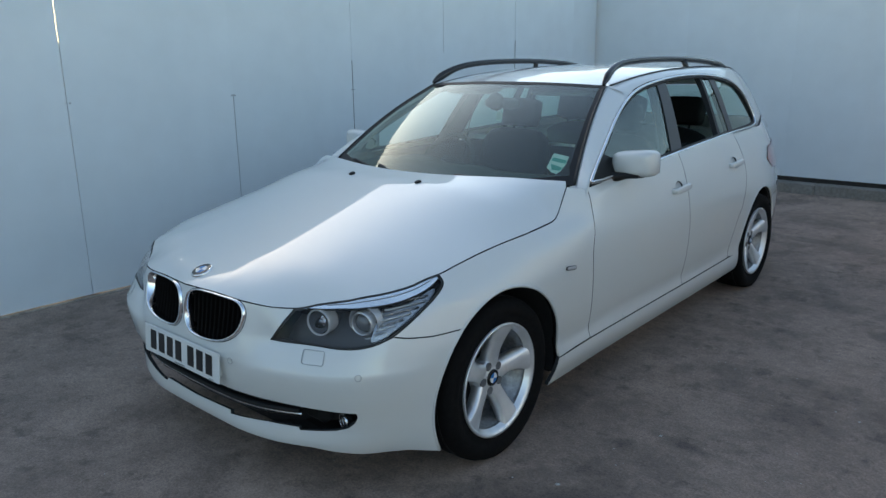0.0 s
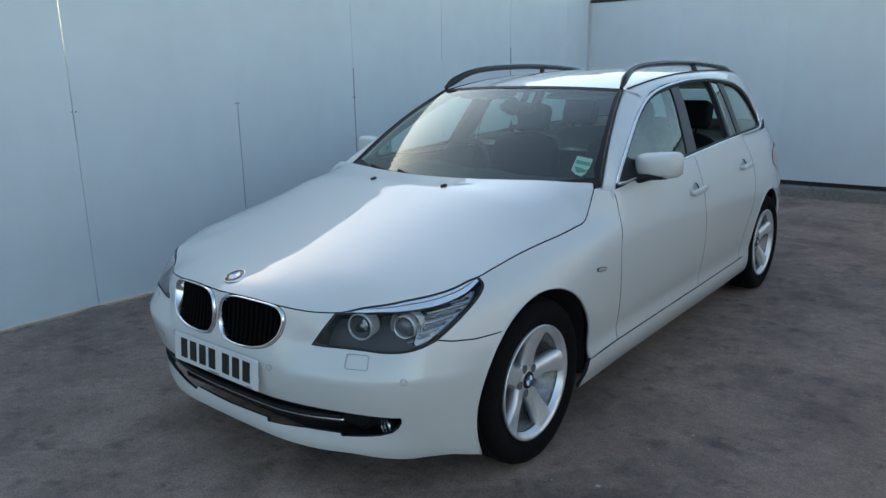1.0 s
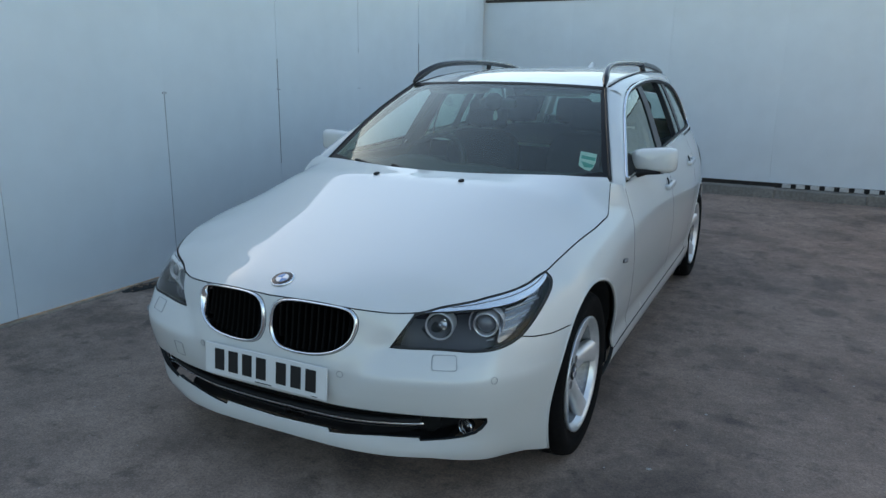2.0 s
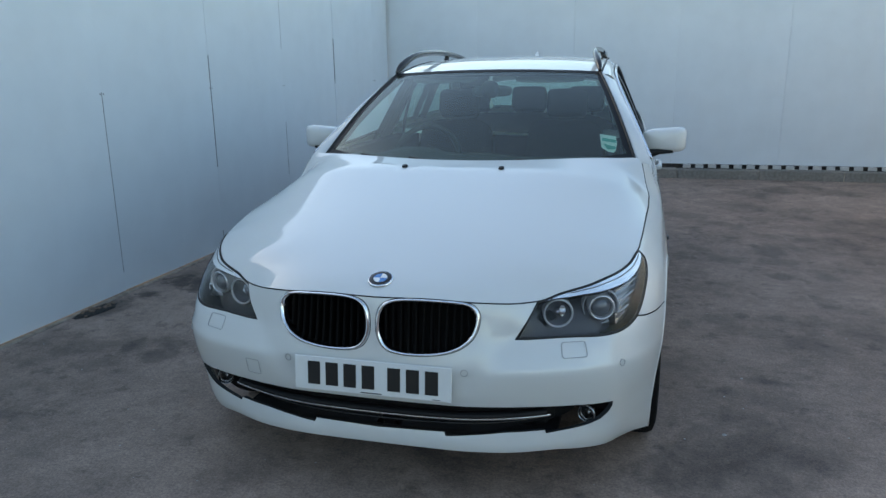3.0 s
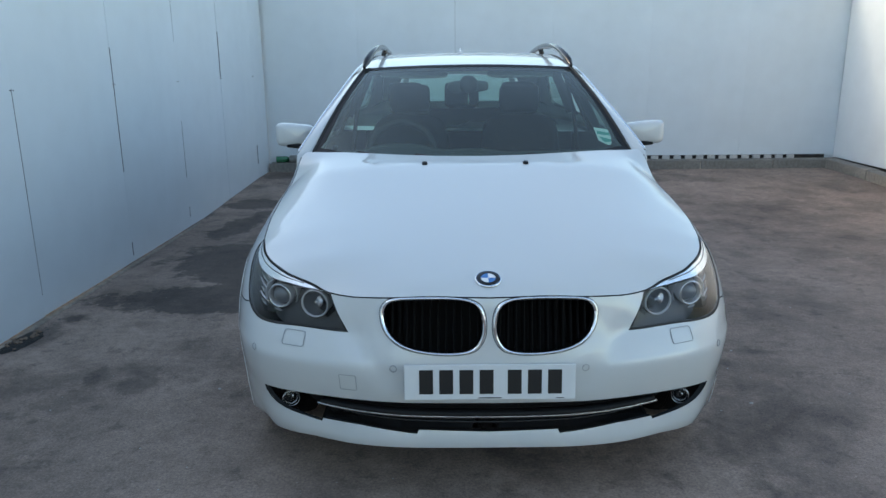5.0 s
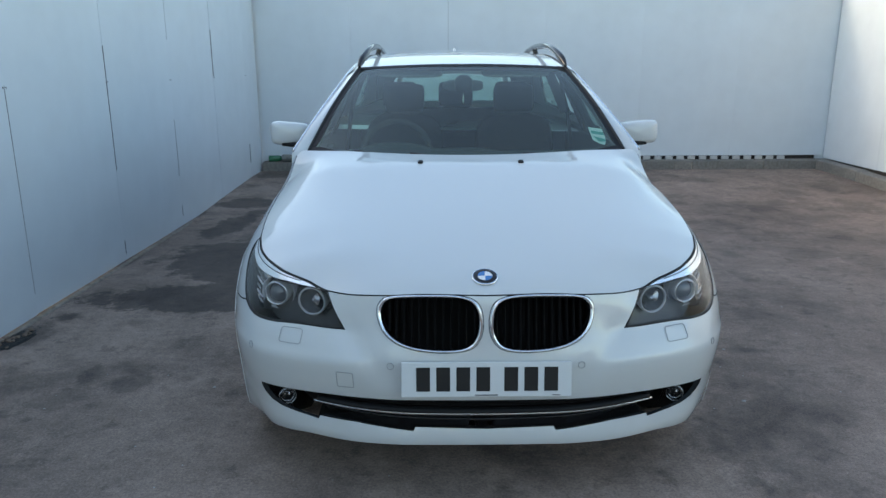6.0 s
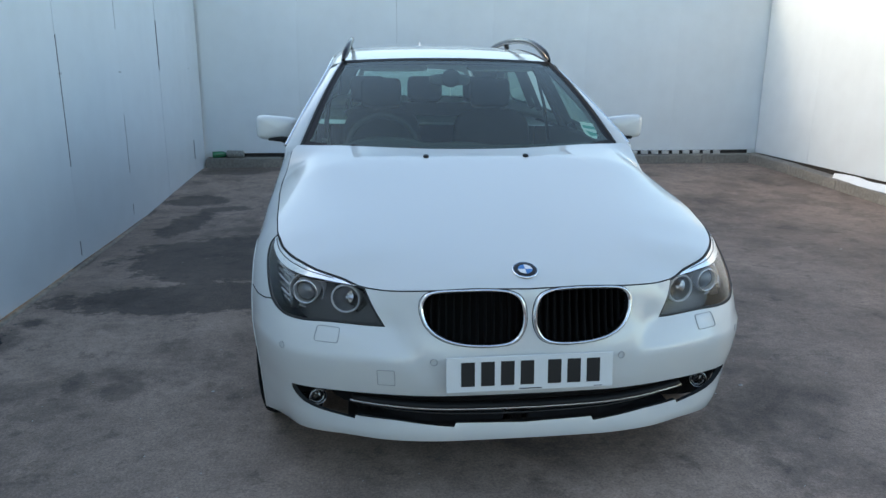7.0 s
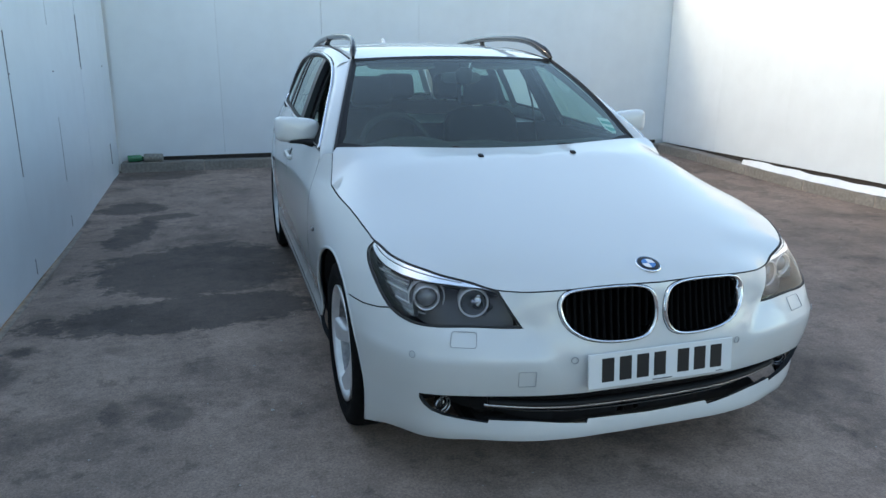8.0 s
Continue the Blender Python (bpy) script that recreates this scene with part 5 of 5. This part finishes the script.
def rounded(w, h, r, n=5):
    out = []
    for cx, cy, a0 in ((w - r, h - r, 0), (-w + r, h - r, 90), (-w + r, -h + r, 180), (w - r, -h + r, 270)):
        out += [(cx + r * math.cos(radians(a0 + 90 * i / n)), cy + r * math.sin(radians(a0 + 90 * i / n))) for i in range(n + 1)]
    return np.array(out)


circle = np.array([(.0105 * math.cos(a), .0105 * math.sin(a)) for a in np.linspace(0, 2 * math.pi, 20, False)])
for k in SIDES:
    outline_mark("washer_cover", .640 * k, .566, rounded(.041, .021, .008))
    outline_mark("parking_sensor", .294 * k, .505, circle)
    outline_mark("parking_sensor", .803 * k, .512, circle)
outline_mark("towing_cover", -.441, .450, rounded(.027, .026, .004))
for k in SIDES:
    p = bonnet_at(.2175 * k, .27)
    blob("washer_jet", p + (0, 0, .003), (.012, .016, .007), .7, BLACK, car, "black washer jet", 12)
    # side repeater badge
    q = off(wrap, .003)(1.879 * k, .684)
    blob("side_repeater", q, (.004, .041, .0095), .5, POD, car, "slim dark-rimmed side repeater", -8)
    blob("repeater_lens", q + (.0025 * k, 0, 0), (.003, .036, .0062), .5, RING, car, "", -8)
    # door handles
    for s, z in HANDLES:
        q = off(wrap, .020)(s * k, z)
        h = blob("door_handle", q, (.010, .098, .016), .55, PAINT, car, "white pull handle", 3)
        for e in (-.085, .085):
            blob("handle_foot", (-.012 * k, e, 0), (.014, .016, .014), .7, PAINT, h)
    # door mirrors
    vs, nn, mm = [], 12, 22
    f = lambda c, p: math.copysign(abs(c) ** p, c)
    for i in range(nn + 1):
        a = -math.pi / 2 + math.pi * i / nn
        for j in range(mm):
            b = 2 * math.pi * j / mm
            x, y, z = f(math.cos(a), .42) * f(math.cos(b), .40), f(math.sin(a), .72), f(math.cos(a), .42) * f(math.sin(b), .40)
            taper = 1 - .10 * (x < 0) * abs(x)
            vs.append((k * x * .104, y * .058 + .012 * x, z * .060 * (1 + .05 * x) * taper + .004 * x))
    dm = mesh_part("door_mirror", vs, grid_faces(nn + 1, mm, True), PAINT, car, "white door mirror on a black foot")
    dm.matrix_local = Matrix.Translation((.912 * k, .985, 1.055)) @ Matrix.Rotation(radians(-10 * k), 4, 'Z')
    part("mirror_glass", box(bmesh.new(), -.088, .088, .060, .064, -.045, .045, .0015), CHROME, dm)
    vs = []
    foot = [((.835, .90, .985), (.03, .055, .030)), ((.865, .925, .993), (.025, .042, .020)), ((.90, .95, 1.000), (.035, .034, .014)), ((.96, .97, 1.001), (.045, .030, .009))]
    pth = np.array([p for p, _ in foot]) - np.array((.912, .985, 1.055))
    for i, (p, (w, d, h)) in enumerate(foot):
        for j in range(10):
            b = 2 * math.pi * j / 10
            vs.append((k * pth[i][0], pth[i][1] + d * f(math.cos(b), .6), pth[i][2] + h * f(math.sin(b), .6)))
    mesh_part("mirror_foot", vs, grid_faces(4, 10, True) + [tuple(range(10)), tuple(30 + j for j in range(10))[::-1]], BLACK, dm, "black mirror foot")
    # roof rails on three feet
    path = spline([(.572, 1.275, 1.394), (.566, 1.31, 1.416), (.555, 1.36, 1.442), (.538, 1.46, 1.478), (.528, 1.60, 1.500), (.526, 1.85, 1.513), (.532, 2.2, 1.517), (.538, 2.5, 1.510), (.540, 2.75, 1.496), (.540, 2.92, 1.474), (.542, 3.01, 1.440)], 8) * (k, 1, 1)
    rr = [.0145 + .004 * math.exp(-((i - 14) / 8) ** 2) - .006 * math.exp(-(i / 6) ** 2) + .008 * math.exp(-((len(path) - 1 - i) / 9) ** 2) for i in range(len(path))]
    vs, fs = tube(path, rr, 10, 1.25)
    rl = mesh_part("roof_rail", vs, fs, GLOSS_BLACK, car, "black roof rail")
    vs, fs = tube([(.556 * k, 2.35, 1.455), (.546 * k, 2.34, 1.48), (.535 * k, 2.33, 1.515)], .017, 8)
    mesh_part("rail_foot", vs, fs, GLOSS_BLACK, rl)
    # roof gutter strip
    yy = np.linspace(1.33, 3.5, 40)
    vs, fs = tube(off(roof_at, .000)(yy, np.full(40, .556 * k)), .006, 6)
    mesh_part("roof_strip", vs, fs, SEAL, car)
# fin aerial
vs = []
for i, (y, h, w) in enumerate(((2.98, 0.0, .010), (3.03, .022, .020), (3.08, .045, .020), (3.12, .052, .012), (3.16, .045, .014), (3.17, .0, .018))):
    z = float(ROOF_Z(y))
    vs += [(-w, y, z - .006), (-w * .4, y, z + h * .8), (0, y, z + h), (w * .4, y, z + h * .8), (w, y, z - .006)]
mesh_part("aerial_fin", vs, grid_faces(6, 5), PAINT, car, "white fin aerial")

# rubber edging down both sides of the windscreen
for k in SIDES:
    P = off(screen, .001)(np.full(20, 1.004 * k), np.linspace(0, 1, 20))
    vs, fs = tube(P, .0075, 6)
    mesh_part("screen_edging", vs, fs, SEAL, car)

# painted corners where wing, bonnet and pillar meet
for k in SIDES:
    vs = []
    for i in range(9):
        t = i / 8
        a = wrap(2.0 + .12 * t, .970 + .008 * t) * (1, 1, 1)
        b = screen(.985, .0 + .02 * t) + (0, -.005, -.004)
        for w in np.linspace(0, 1, 5):
            p = a * (1 - w) + b * w
            vs.append((p[0] * k, p[1], p[2] - .012 * w * (1 - t) - .008))
    fs = grid_faces(9, 5)
    mesh_part("scuttle_corner", vs, fs if k < 0 else [f[::-1] for f in fs], PAINT, car)

# wipers and cowl
cow = []
for i in range(31):
    u = -1 + 2 * i / 30
    u *= .93
    b = screen(u, .03)
    yr = float(bonnet_rear(u * .77))
    zr = float(bonnet_at(u * .77, yr)[2])
    cow += [(u * .765, yr - .02, zr - .03), (u * .765, yr + .03, zr - .045), b + (0, -.01, .001)]
mesh_part("cowl", cow, grid_faces(31, 3), BLACK, car, "black cowl below the windscreen")
for name, u0, u1, v0, v1 in (("wiper", -.70, .0, .060, .030), ("wiper", .03, .62, .030, .052)):
    us = np.linspace(u0, u1, 14)
    P = off(lambda a, b: screen(a, b), .014)(us, np.linspace(v0, v1, 14))
    vs, fs = tube(P, .009, 6, .8)
    wp = mesh_part(name, vs, fs, BLACK, car, "black windscreen wiper")
    a, b = screen(u1 - .02 if u0 > 0 else u0 + .55, .0) + (0, -.03, .012), P[7]
    vs, fs = tube([P[0] * .2 + P[-1] * .8 + (0, -.03, 0), (P[0] + P[-1]) / 2 + (0, -.012, .012)], .010, 6)
    mesh_part("wiper_arm", vs, fs, BLACK, wp)

# paper in the windscreen corner, and a small disc in the other
def flat_on_screen(name, pts, mat, d, label="", parent=None):
    p = np.array(pts)
    P = off(screen, d)(p[:, 0], p[:, 1])
    c = P.mean(0)
    vs = np.vstack([c[None], P])
    n = len(pts)
    return mesh_part(name, vs, [(0, i + 1, (i + 1) % n + 1) for i in range(n)], mat, parent or car, label, smooth=False)


stk = flat_on_screen("screen_sticker", [(.846, .268), (.94, .232), (.933, .165), (.917, .115), (.90, .095), (.87, .110), (.836, .150), (.84, .21)], PAPER, -.006, "white and green paper sticker")
flat_on_screen("sticker_band", [(.852, .232), (.932, .200), (.930, .172), (.848, .204)], GREEN_PRINT, -.0045, "", stk)
flat_on_screen("sticker_band", [(.850, .180), (.922, .140), (.914, .118), (.868, .128)], GREEN_PRINT, -.0045, "", stk)
flat_on_screen("screen_disc", [(-.885 + .022 * math.cos(a), .10 + .018 * math.sin(a)) for a in np.linspace(0, 2 * math.pi, 16, False)], BLACK, -.006, "small dark round disc")

# things left on the north kerb, in the corner
bm = bmesh.new()
vs, fs = lathe([(0, .002), (0, .036), (.004, .040), (.13, .040), (.155, .030), (.17, .014), (.19, .014), (.19, .002)], 20)
bt = tagged(mesh_part("drinks_bottle", vs, fs, material("green_plastic", (.02, .16, .07), .25, 0, .5)), "green plastic bottle lying on the kerb", "bottle")
bt.matrix_world = Matrix.Translation((-2.30, 6.44, KERB_Z + RISE + .041)) @ Matrix.Rotation(radians(12), 4, 'Z')
vs, fs = lathe([(.173, .0148), (.19, .0148), (.192, .001)], 16)
mesh_part("bottle_cap", vs, fs, PAPER, bt, "white cap")
vs, fs = lathe([(0, .002), (0, .045), (.005, .048), (.20, .046), (.205, .040), (.205, .002)], 20)
rl = tagged(mesh_part("cloth_roll", vs, fs, material("grey_cloth", (.20, .20, .18), .9, grain=(.02, .3), bump=(.02, .006))), "rolled grey cloth lying on the kerb", "cloth")
rl.matrix_world = Matrix.Translation((-2.12, 6.44, KERB_Z + RISE + .048)) @ Matrix.Rotation(radians(-6), 4, 'Z')
